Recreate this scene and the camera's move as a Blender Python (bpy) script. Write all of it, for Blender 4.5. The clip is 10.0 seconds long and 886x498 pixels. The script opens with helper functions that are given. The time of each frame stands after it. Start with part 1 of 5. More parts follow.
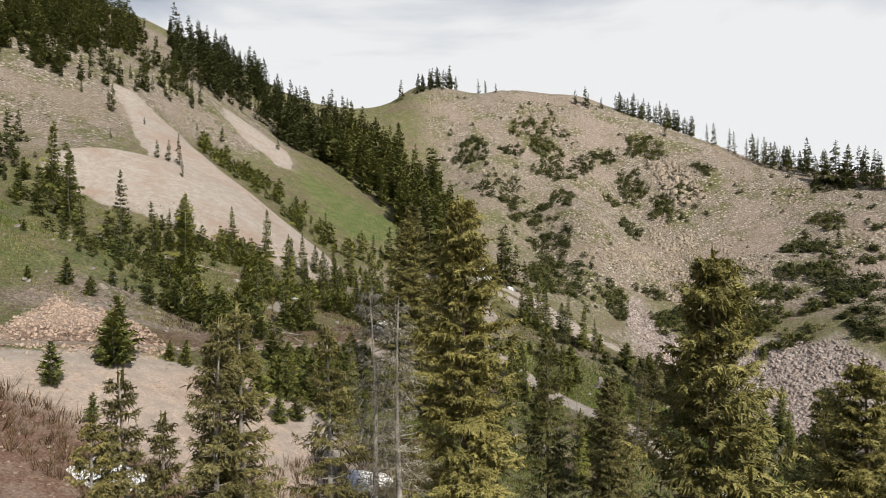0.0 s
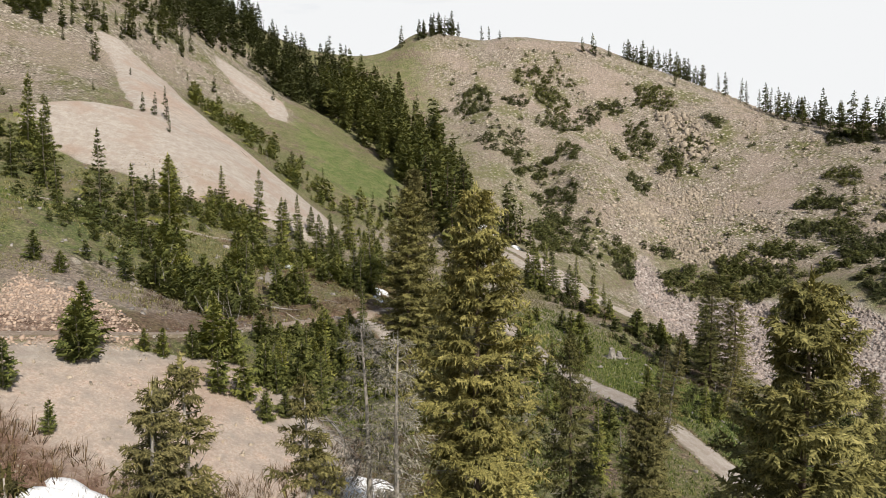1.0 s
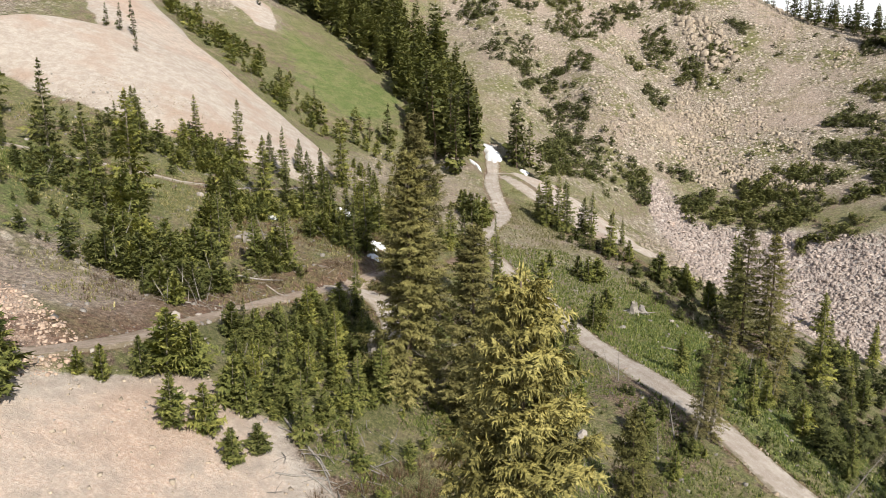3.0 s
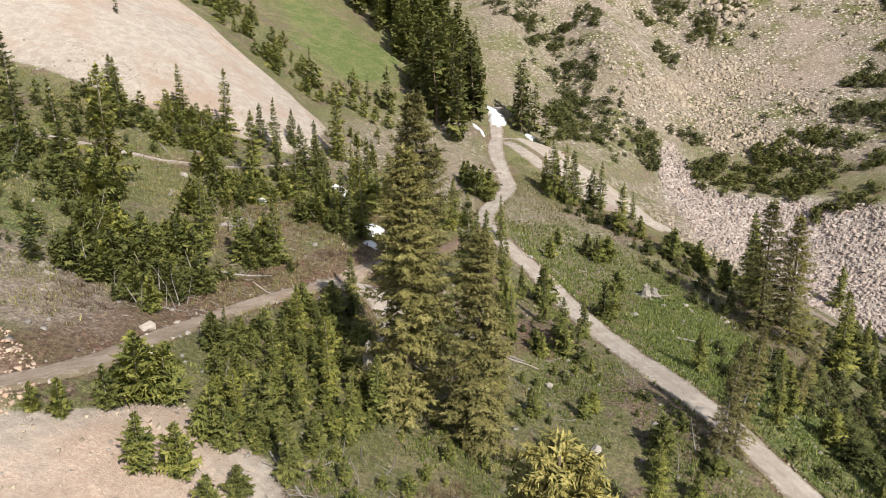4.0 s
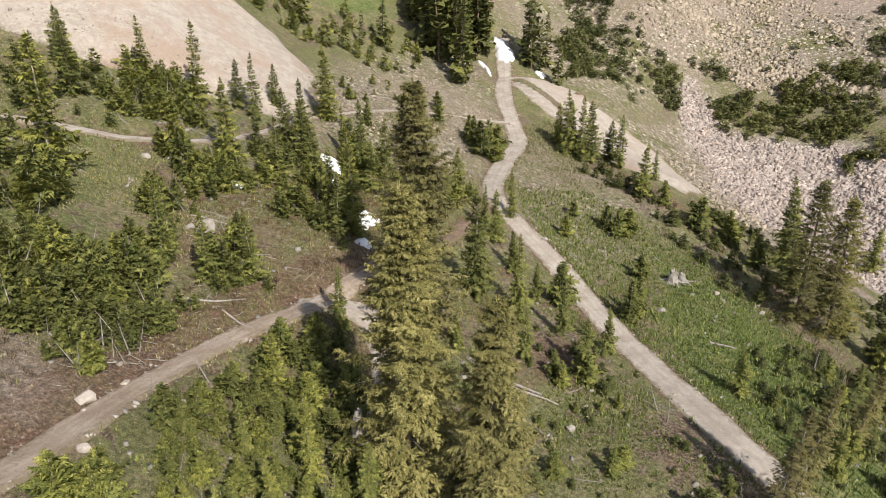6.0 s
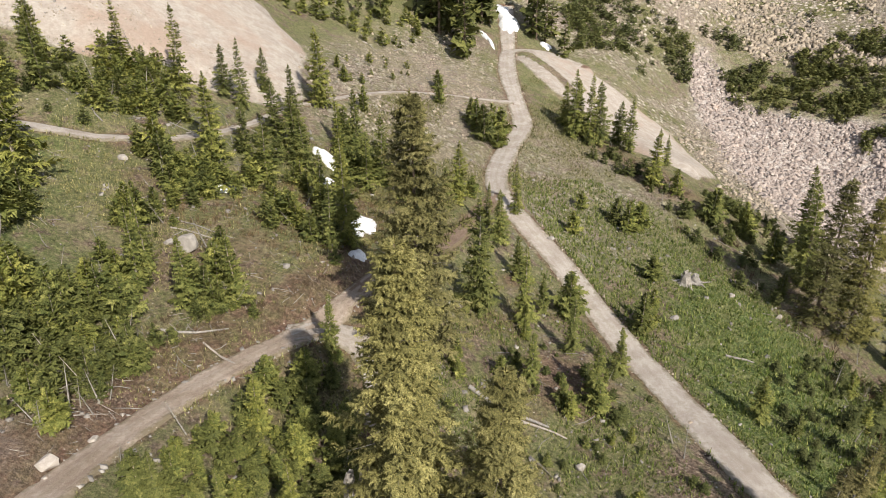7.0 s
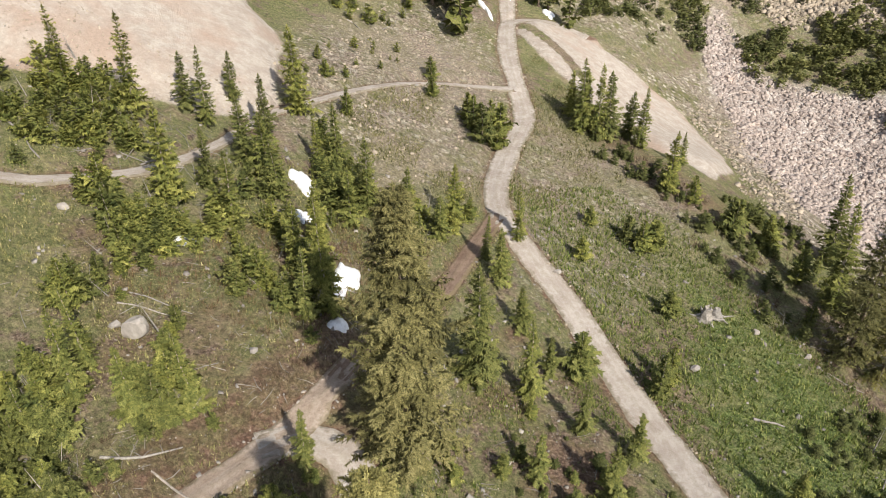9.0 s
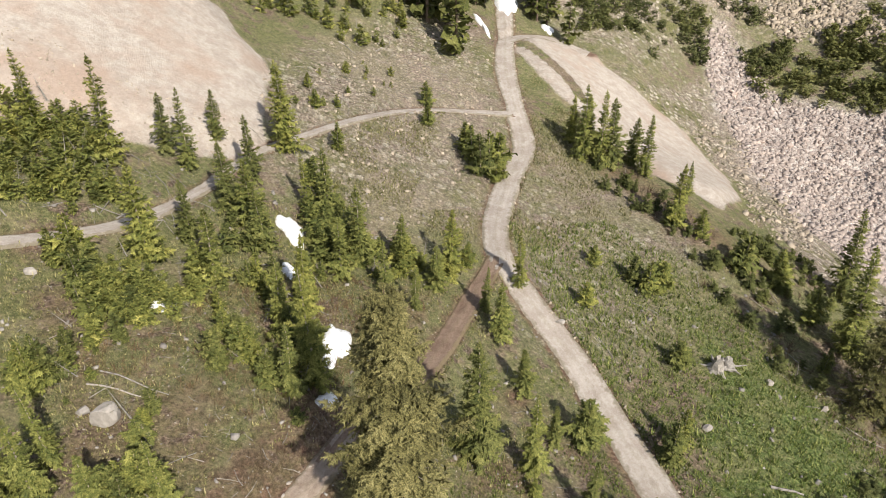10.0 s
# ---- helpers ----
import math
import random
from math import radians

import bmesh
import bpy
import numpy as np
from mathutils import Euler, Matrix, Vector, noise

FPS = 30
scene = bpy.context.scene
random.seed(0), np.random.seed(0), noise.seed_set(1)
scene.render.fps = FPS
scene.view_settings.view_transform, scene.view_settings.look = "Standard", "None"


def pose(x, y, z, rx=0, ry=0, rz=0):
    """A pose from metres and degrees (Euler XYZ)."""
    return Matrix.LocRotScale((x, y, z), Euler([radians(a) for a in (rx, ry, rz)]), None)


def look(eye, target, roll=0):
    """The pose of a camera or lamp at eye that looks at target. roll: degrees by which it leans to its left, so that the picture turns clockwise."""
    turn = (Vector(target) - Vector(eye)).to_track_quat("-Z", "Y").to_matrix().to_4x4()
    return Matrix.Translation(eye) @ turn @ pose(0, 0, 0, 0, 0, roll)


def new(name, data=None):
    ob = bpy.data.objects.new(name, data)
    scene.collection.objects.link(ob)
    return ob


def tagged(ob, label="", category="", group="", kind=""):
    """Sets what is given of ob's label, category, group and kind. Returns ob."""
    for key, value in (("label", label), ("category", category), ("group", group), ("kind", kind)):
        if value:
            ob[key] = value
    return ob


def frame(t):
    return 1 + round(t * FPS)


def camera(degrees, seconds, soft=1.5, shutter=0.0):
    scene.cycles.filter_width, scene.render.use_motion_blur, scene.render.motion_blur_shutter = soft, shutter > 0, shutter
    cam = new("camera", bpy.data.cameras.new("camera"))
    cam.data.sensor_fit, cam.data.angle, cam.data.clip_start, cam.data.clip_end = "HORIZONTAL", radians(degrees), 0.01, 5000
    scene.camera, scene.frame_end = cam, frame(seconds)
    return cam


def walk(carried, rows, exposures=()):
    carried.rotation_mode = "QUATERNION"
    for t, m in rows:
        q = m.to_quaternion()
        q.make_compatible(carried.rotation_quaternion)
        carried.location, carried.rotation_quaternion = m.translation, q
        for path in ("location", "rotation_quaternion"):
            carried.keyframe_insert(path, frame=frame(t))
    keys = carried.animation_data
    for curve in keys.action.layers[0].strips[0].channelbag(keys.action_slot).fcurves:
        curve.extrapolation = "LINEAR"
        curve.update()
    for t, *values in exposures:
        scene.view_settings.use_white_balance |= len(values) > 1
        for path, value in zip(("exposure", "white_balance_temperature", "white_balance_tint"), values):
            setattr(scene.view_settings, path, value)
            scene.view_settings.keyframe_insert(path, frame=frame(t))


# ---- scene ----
cam = camera(64.0, 10.0, soft=0.5)
PATH = [
    (0, (0.00, 0.00, 20.00), (-0.00, 10.00, 20.00), -0.80),
    (0.5, (-0.18, 3.15, 20.87), (-0.19, 13.14, 20.49), -0.81),
    (1, (-0.31, 5.97, 21.91), (-0.33, 15.94, 21.19), -0.72),
    (1.5, (-0.43, 8.71, 23.01), (-0.45, 18.65, 21.93), -0.74),
    (2, (-0.61, 11.59, 23.87), (-0.64, 21.50, 22.47), -0.75),
    (2.5, (-0.75, 14.37, 24.93), (-0.78, 24.22, 23.19), -0.68),
    (4, (-0.81, 22.59, 28.06), (-0.88, 32.21, 25.33), -0.75),
    (4.5, (-0.95, 25.33, 29.10), (-1.02, 34.86, 26.07), -0.69),
    (5, (-1.01, 28.24, 30.24), (-1.09, 37.67, 26.89), -0.73),
    (5.5, (-1.09, 30.97, 31.29), (-1.17, 40.28, 27.66), -0.67),
    (7, (-1.10, 39.07, 34.60), (-1.20, 48.01, 30.13), -0.61),
    (7.5, (-1.05, 41.98, 35.68), (-1.14, 50.80, 30.95), -0.58),
    (8, (-1.01, 44.66, 36.72), (-1.09, 53.34, 31.75), -0.66),
    (8.5, (-1.01, 47.26, 37.79), (-1.06, 55.83, 32.63), -0.63),
    (9, (-0.99, 49.84, 38.86), (-1.03, 58.34, 33.59), -0.68),
    (9.5, (-0.94, 52.55, 39.94), (-0.96, 61.00, 34.59), -0.72),
    (10, (-0.92, 55.03, 40.91), (-0.92, 63.49, 35.58), -0.84),
]
walk(cam, [(t, look(eye, target, roll)) for t, eye, target, roll in PATH],
     exposures=((0.0, -0.17), (1.5, 0.02), (2.7, 0.27), (4.0, 0.34), (5.5, 0.34), (7.5, 0.41), (10.0, 0.45)))

# ---- world
world = bpy.data.worlds.new("sky")
scene.world = world
world.use_nodes = True
SUN_AZ, SUN_EL = 150.0, 40.0  # degrees: azimuth clockwise from straight ahead, elevation


def sky_nodes(wt):
    nt = wt.node_tree
    nt.nodes.clear()
    out = nt.nodes.new("ShaderNodeOutputWorld")
    bg = nt.nodes.new("ShaderNodeBackground")
    sky = nt.nodes.new("ShaderNodeTexSky")
    sky.sky_type, sky.sun_disc = "NISHITA", False
    sky.sun_elevation, sky.sun_rotation = radians(SUN_EL), radians(SUN_AZ)
    sky.altitude = 2800
    co = nt.nodes.new("ShaderNodeTexCoord")
    mp = nt.nodes.new("ShaderNodeMapping")
    mp.inputs["Scale"].default_value = (1.0, 1.0, 3.2)
    mp.inputs["Rotation"].default_value = (0.0, 0.25, 2.3)
    no = nt.nodes.new("ShaderNodeTexNoise")
    no.inputs["Scale"].default_value, no.inputs["Detail"].default_value = 1.9, 6.0
    no.inputs["Roughness"].default_value = 0.5
    no.inputs["Distortion"].default_value = 0.4
    ramp = nt.nodes.new("ShaderNodeValToRGB")
    ramp.color_ramp.elements[0].position, ramp.color_ramp.elements[1].position = 0.36, 0.62
    ramp.color_ramp.elements[0].color = (0.2, 0.2, 0.2, 1)  # thin veil everywhere
    mix = nt.nodes.new("ShaderNodeMix")
    mix.data_type = "RGBA"
    mix.inputs["B"].default_value = (10.6, 10.7, 10.8, 1)
    link = nt.links.new
    link(co.outputs["Generated"], mp.inputs["Vector"])
    link(mp.outputs["Vector"], no.inputs["Vector"])
    # the cloud deck closes up towards the horizon
    sep = nt.nodes.new("ShaderNodeSeparateXYZ")
    link(co.outputs["Generated"], sep.inputs["Vector"])
    haze = nt.nodes.new("ShaderNodeMapRange")
    haze.interpolation_type = "SMOOTHSTEP"
    haze.inputs["From Min"].default_value, haze.inputs["From Max"].default_value = 0.2, 0.6
    haze.inputs["To Min"].default_value, haze.inputs["To Max"].default_value = 0.2, -0.6
    link(sep.outputs["Z"], haze.inputs["Value"])
    add = nt.nodes.new("ShaderNodeMath")
    link(no.outputs["Fac"], add.inputs[0])
    link(haze.outputs["Result"], add.inputs[1])
    link(add.outputs["Value"], ramp.inputs["Fac"])
    link(ramp.outputs["Color"], mix.inputs["Factor"])
    link(sky.outputs["Color"], mix.inputs["A"])
    link(mix.outputs["Result"], bg.inputs["Color"])
    bg.inputs["Strength"].default_value = 0.09
    link(bg.outputs["Background"], out.inputs["Surface"])


sky_nodes(world)
sun = new("sun", bpy.data.lights.new("sun", "SUN"))
sun.data.energy, sun.data.angle, sun.data.color = 5.0, radians(1.2), (1.0, 0.93, 0.82)
to_sun = Vector((math.sin(radians(SUN_AZ)) * math.cos(radians(SUN_EL)), math.cos(radians(SUN_AZ)) * math.cos(radians(SUN_EL)), math.sin(radians(SUN_EL))))
sun.matrix_world = look(to_sun * 200, (0, 0, 0))

# ---- numbers: noise, plan regions
RNG = np.random.default_rng(7)


def lattice(ix, iy, seed):
    h = (ix.astype(np.int64) * 374761393 + iy.astype(np.int64) * 668265263 + seed * 974711) & 0x7FFFFFFF
    h = ((h ^ (h >> 13)) * 1274126177) & 0x7FFFFFFF
    return ((h ^ (h >> 16)) & 0xFFFF) / 65535.0


def value_noise(x, y, seed=0):
    ix, iy = np.floor(x), np.floor(y)
    fx, fy = x - ix, y - iy
    fx, fy = fx * fx * (3 - 2 * fx), fy * fy * (3 - 2 * fy)
    a, b = lattice(ix, iy, seed), lattice(ix + 1, iy, seed)
    c, d = lattice(ix, iy + 1, seed), lattice(ix + 1, iy + 1, seed)
    return (a + (b - a) * fx) * (1 - fy) + (c + (d - c) * fx) * fy


def fbm(x, y, size, octaves=4, seed=0):
    """Noise from -1 to 1 whose largest forms are about size metres."""
    total, amp, norm = 0, 1.0, 0.0
    for k in range(octaves):
        f = 2 ** k / size
        total = total + amp * (value_noise(x * f + 17.3 * k, y * f - 9.1 * k, seed + k) * 2 - 1)
        norm += amp
        amp *= 0.5
    return total / norm


def smooth(a, b, v):
    t = np.clip((v - a) / (b - a), 0, 1)
    return t * t * (3 - 2 * t)


def inside(poly, x, y):
    """Signed distance to a polygon of the plan: positive inside."""
    best = np.full(x.shape, 1e9)
    odd = np.zeros(x.shape, bool)
    n = len(poly)
    for i in range(n):
        (ax, ay), (bx, by) = poly[i], poly[(i + 1) % n]
        dx, dy = bx - ax, by - ay
        t = np.clip(((x - ax) * dx + (y - ay) * dy) / (dx * dx + dy * dy), 0, 1)
        best = np.minimum(best, np.hypot(x - ax - t * dx, y - ay - t * dy))
        cross = (ay > y) != (by > y)
        odd ^= cross & (x < ax + (y - ay) * dx / (dy if dy else 1e-9))
    return np.where(odd, best, -best)


def along(line, x, y):
    """Distance to a line of the plan, and how far along it the nearest place lies, in points."""
    p = np.array([q[:2] for q in line])
    a, d = p[:-1], np.diff(p, axis=0)
    best, place = np.full(x.shape, 1e9), np.zeros(x.shape)
    for k in range(0, len(x), 4000):
        u, v = x[k:k + 4000, None] - a[:, 0], y[k:k + 4000, None] - a[:, 1]
        t = np.clip((u * d[:, 0] + v * d[:, 1]) / (d ** 2).sum(1), 0, 1)
        r = np.hypot(u - t * d[:, 0], v - t * d[:, 1])
        i = r.argmin(1)
        rows = np.arange(len(i))
        best[k:k + 4000], place[k:k + 4000] = r[rows, i], i + t[rows, i]
    return best, place


def spline(points, step=0.8):
    """A smooth line through the points of the plan."""
    p = [Vector(q).to_2d() for q in points]
    p = [p[0] * 2 - p[1], *p, p[-1] * 2 - p[-2]]
    out = []
    for i in range(1, len(p) - 2):
        n = max(2, int((p[i + 1] - p[i]).length / step))
        for k in range(n):
            t = k / n
            q = 0.5 * (2 * p[i] + (p[i + 1] - p[i - 1]) * t + (2 * p[i - 1] - 5 * p[i] + 4 * p[i + 1] - p[i + 2]) * t * t
                       + (3 * p[i] - p[i - 1] - 3 * p[i + 1] + p[i + 2]) * t ** 3)
            out.append((q.x, q.y))
    out.append(tuple(p[-2]))
    return out


# ---- the land: heights of cross-sections of the valley, y metres ahead
STATIONS = np.array([-240, -140, -90, -60, -40, -24, -10, 4, 16, 28, 44, 64, 95, 145, 240])
SECTION_Y, SECTION_Z = [], []


def section(y, *heights):
    SECTION_Y.append(y)
    SECTION_Z.append(heights)


section(-120, 100, 62.5, 35.8, 15.3, 0.9, -9.6, -16.8, -21.3, -23.1, -22.7, -19.9, -14.6, -5.3, 7.7, 30)
section(0, 110, 67.1, 40.1, 21.6, 10.1, 4.2, -0, -4.2, -7.5, -10.6, -13.6, -13.4, -8.3, 3.3, 30)
section(36, 119, 68.7, 41.2, 24.7, 15.7, 10.3, 5.1, 0.9, -2.2, -5.9, -10.2, -12.2, -9.6, 1.9, 30.1)
section(54, 125.9, 71.4, 42.6, 26.1, 16.6, 13.7, 7.5, 2.5, -1.6, -4.1, -8.9, -12.2, -10.7, 1.7, 31.1)
section(70, 133.1, 75.7, 44.8, 27.9, 21.8, 13.2, 8.9, 3.6, 2.1, -0.4, -9.1, -13.1, -11.3, 2.5, 33)
section(86, 140.1, 81, 47, 27.9, 20, 14.6, 11.1, 5, 1.2, -1.2, -8.9, -13.6, -11.7, 4, 35.7)
section(104, 146.9, 85.1, 46.2, 29.3, 24, 16.7, 10.6, 6.3, 1.7, -1.2, -6.3, -13.5, -11.5, 4.6, 38.8)
section(124, 152.4, 84.7, 45.4, 38.3, 29.7, 19.2, 13.1, 7.4, 4.6, 2.3, -4.9, -13.8, -7.8, 1.6, 41.4)
section(148, 156.1, 87.5, 56.8, 43.4, 32.3, 21.2, 15.2, 10.6, 7.6, 1, -5.7, -9.1, 3.7, 0.1, 43.6)
section(178, 158.4, 93.3, 69.9, 46.6, 36.6, 29.9, 24, 16.2, 12.7, 9.7, 2.4, 2.6, 10.1, 19.1, 41.6)
section(215, 157.5, 103.2, 81, 58.1, 47, 39.4, 34.8, 32, 29.7, 23, 28.6, 18.4, 23.6, 38.1, 17.7)
section(258, 148, 112.7, 92.6, 65.5, 55, 53.2, 49.2, 48.7, 52.2, 50.4, 47.8, 44.5, 50.8, 45.1, 30.6)
section(310, 135, 126.2, 100.8, 85.8, 81.2, 83.2, 91.0, 89.6, 86.8, 88.4, 87.3, 85.5, 71.2, 47.4, 24.8)
section(380, 120.8, 111.9, 94.2, 85.9, 85.9, 87, 88.7, 91.3, 95.5, 91.5, 89.9, 75.8, 43.7, 63.7, 23.8)
section(520, 76.5, 60.4, 47.3, 39.1, 38.6, 41.8, 47.5, 58.2, 71.4, 82.2, 87.8, 80.6, 47.7, 11, 35.6)
SECTION_Y, SECTION_Z = np.array(SECTION_Y, float), np.array(SECTION_Z).T


def weights(v, s):
    v = np.clip(v, s[0], s[-1])
    n = len(s)
    i = np.clip(np.searchsorted(s, v) - 1, 0, n - 2)
    h = s[i + 1] - s[i]
    t = (v - s[i]) / h
    w = np.zeros((len(v), n))
    r = np.arange(len(v))
    np.add.at(w, (r, i), 2 * t ** 3 - 3 * t ** 2 + 1)
    np.add.at(w, (r, i + 1), -2 * t ** 3 + 3 * t ** 2)
    for k, hh in ((i, t ** 3 - 2 * t ** 2 + t), (i + 1, t ** 3 - t ** 2)):
        a, b = np.maximum(k - 1, 0), np.minimum(k + 1, n - 1)
        np.add.at(w, (r, b), hh * h / (s[b] - s[a]))
        np.add.at(w, (r, a), -hh * h / (s[b] - s[a]))
    return w


def bare_height(x, y):
    return ((weights(x, STATIONS) @ SECTION_Z) * weights(y, SECTION_Y)).sum(1)


# plan of the ground cover
TAILINGS = [(-80, 174), (-77, 178), (-62, 173), (-46, 150), (-35, 142), (-26, 138), (-20, 131), (-17.5, 122), (-17.5, 114), (-22, 109), (-27, 108), (-32, 106), (-40, 103), (-50, 106), (-62, 110), (-66, 117), (-61, 123), (-53, 129), (-64, 148)]
TAILINGS_HIGH = [(-68, 219), (-60, 220), (-46, 212), (-42, 196), (-46, 194), (-54, 203), (-64, 210)]
MOUND = [(-34, 44), (-24, 49), (-22, 51), (-19, 54), (-16, 56.5), (-14, 57), (-12.5, 55.5), (-10.5, 55), (-7, 50), (-5, 45), (-8, 34), (-22, 30), (-34, 36)]
PINK = [(-33, 61), (-27, 59.5), (-23, 56.5), (-20.5, 55), (-21, 51.5), (-24, 48.5), (-32, 46)]
PILE = [(9.5, 157), (12, 150), (15, 143.5), (20, 139), (25, 130), (31, 126), (37, 132), (39, 142), (35, 154), (29, 159), (24, 162), (19, 164), (12, 163)]
TALUS = [(45, 182), (51, 187), (56, 170), (62, 166), (70, 162), (82, 150), (88, 132), (70, 116), (58, 124), (48, 126), (46, 140), (45, 160)]
MEADOW = [(22, 107), (28, 101), (36, 88), (42, 70), (28, 58), (21, 67), (18, 78), (17, 92)]
GREEN = [(-40, 200), (-26, 196), (-12, 186), (-12, 168), (-20, 158), (-30, 166)]
SADDLE = [(-60, 330), (-10, 330), (-4, 268), (-22, 240), (-34, 246)]
HILL = [(14, 178), (30, 168), (44, 184), (58, 190), (80, 172), (105, 140), (260, 120), (260, 420), (-20, 420), (-8, 300), (0, 250), (8, 215)]
DRY = [(-17, 112), (-20, 132), (-12, 150), (2, 168), (7, 150), (7, 130), (2, 112), (-8, 108)]
BARE = [(13, 140), (20, 136), (26, 126), (34, 116), (32, 110), (24, 116), (16, 128)]
GULLY = [(20, 166), (30, 162), (46, 176), (46, 140), (50, 122), (60, 112), (52, 106), (40, 118), (38, 128), (40, 142), (36, 156)]
GAP = spline([(10.5, 160), (13.5, 155), (16.5, 150), (18, 145)])
ROAD = spline([(10, 182), (9.5, 172), (9, 163), (8, 150), (8.5, 138), (8.6, 131), (6.2, 123), (4.2, 114), (4.2, 108), (6.6, 102.6), (9.2, 97.4), (11.9, 89.8), (14.4, 82.6), (16.2, 77), (18.2, 71.5), (20.6, 66), (23.6, 61), (28, 53), (33, 44), (38, 30)])
ROAD_PILE = spline([(8.8, 160), (12, 163.5), (17, 165.5), (22, 163.5)])
JOIN = spline([(4, 108), (1.6, 102), (-0.6, 96), (-3, 90.5), (-6, 85.5), (-7.6, 82)])
LEFT_ROAD = spline([(-6.4, 84.6), (-8.6, 80), (-11, 76), (-14.5, 71.5), (-17, 67), (-18.6, 62), (-19.8, 57.5), (-22.5, 53), (-28, 49), (-36, 46)])
LOOP_ROAD = spline([(-11.2, 76.6), (-8.8, 77.6), (-6.8, 77), (-5.4, 74.6), (-5.0, 71)])
UPPER_PATH = spline([(-48, 88), (-38, 91.5), (-29.5, 94), (-26, 96.5), (-23, 99.5), (-20, 105.5), (-17.5, 113), (-13, 120), (-9, 126), (-4, 132), (2, 136), (7.6, 138)])
WAYS = [(ROAD, 1.25), (ROAD_PILE, 1.1), (JOIN, 0.85), (LEFT_ROAD, 0.85), (LOOP_ROAD, 1.1), (UPPER_PATH, 0.7)]


def plain_height(x, y):
    """The land without benches for the roads."""
    z = bare_height(x, y)
    tail = np.maximum(inside(TAILINGS, x, y), inside(PILE, x, y))
    tail = np.maximum(tail, inside(MOUND, x, y))
    even = smooth(-1.0, 2.0, tail)
    z = z + 1.3 * smooth(-0.6, 3.0, inside(TAILINGS, x, y)) + 1.0 * smooth(-0.5, 2.2, inside(PILE, x, y))
    rough = 0.55 * fbm(x, y, 9.0, 5, 3) + 0.9 * fbm(x, y, 30.0, 3, 11) * smooth(150, 240, y)
    rock = smooth(-2, 3, inside(TALUS, x, y))
    z = z + rough * (1 - 0.8 * even) + rock * 0.5 * fbm(x, y, 2.6, 3, 5)
    far = smooth(0, 1, (np.hypot(x, y - 200) - 420) / 1800)
    return z * (1 - far) + 20 * far


def level_line(line):
    """Bounds and even height of a way along its line."""
    p = np.array(line)
    z = np.convolve(np.pad(bare_height(p[:, 0], p[:, 1]), 4, mode="edge"), np.ones(9) / 9, "valid")
    return (*(p.min(0) - 5), *(p.max(0) + 5)), z


LEVELS = [level_line(line) for line, half in WAYS]


def height(x, y):
    x, y = np.atleast_1d(np.asarray(x, float)), np.atleast_1d(np.asarray(y, float))
    z = plain_height(x, y)
    for (line, half), ((x0, y0, x1, y1), level) in zip(WAYS, LEVELS):
        near = (x > x0) & (x < x1) & (y > y0) & (y < y1)
        if not near.any():
            continue
        d, s = along(line, x[near], y[near])
        bench = np.interp(s, np.arange(len(level)), level)
        k = 1 - smooth(half * 0.9, half * 2.4, d)
        z[near] = z[near] * (1 - k) + (bench - 0.06) * k
    return z


def spot(x, y):
    return float(height([x], [y])[0])


# ---- materials
def material(name, rough=0.9):
    m = bpy.data.materials.new(name)
    m.use_nodes = True
    m.node_tree.nodes["Principled BSDF"].inputs["Roughness"].default_value = rough
    m.node_tree.nodes["Principled BSDF"].inputs["Specular IOR Level"].default_value = 0.25
    return m


class Nodes:
    def __init__(self, m):
        self.nt = m.node_tree
        self.bsdf = self.nt.nodes["Principled BSDF"]
        self.coord = self.nt.nodes.new("ShaderNodeTexCoord").outputs["Object"]

    def put(self, kind, **inputs):
        n = self.nt.nodes.new(kind)
        for key, value in inputs.items():
            self.set(n.inputs[key], value)
        return n

    def set(self, socket, value):
        if hasattr(value, "is_output"):
            self.nt.links.new(value, socket)
        else:
            socket.default_value = value

    def noise(self, scale, detail=5.0, rough=0.6, vector=None):
        n = self.put("ShaderNodeTexNoise", Scale=scale, Detail=detail, Roughness=rough)
        self.set(n.inputs["Vector"], vector or self.coord)
        return n.outputs["Fac"]

    def ramp(self, fac, *stops):
        n = self.put("ShaderNodeValToRGB", Fac=fac)
        e = n.color_ramp.elements
        while len(e) < len(stops):
            e.new(0.5)
        for el, (pos, col) in zip(e, stops):
            el.position = pos
            el.color = (*col, 1) if len(col) == 3 else col
        return n.outputs["Color"]

    def mask(self, fac, lo, hi):
        n = self.put("ShaderNodeMapRange")
        self.set(n.inputs["Value"], fac)
        n.inputs["From Min"].default_value, n.inputs["From Max"].default_value = lo, hi
        return n.outputs["Result"]

    def mix(self, fac, a, b, kind="MIX"):
        n = self.nt.nodes.new("ShaderNodeMix")
        n.data_type, n.blend_type = "RGBA", kind
        self.set(n.inputs["Factor"], fac)
        for key, value in (("A", a), ("B", b)):
            self.set(n.inputs[key], (*value, 1) if isinstance(value, tuple) and len(value) == 3 else value)
        return n.outputs["Result"]

    def maths(self, op, a, b):
        n = self.nt.nodes.new("ShaderNodeMath")
        n.operation = op
        self.set(n.inputs[0], a)
        self.set(n.inputs[1], b)
        return n.outputs[0]

    def bump(self, heights, strength, distance):
        n = self.put("ShaderNodeBump", Height=heights, Strength=strength, Distance=distance)
        self.nt.links.new(n.outputs["Normal"], self.bsdf.inputs["Normal"])

    def colour(self, c):
        self.set(self.bsdf.inputs["Base Color"], c)


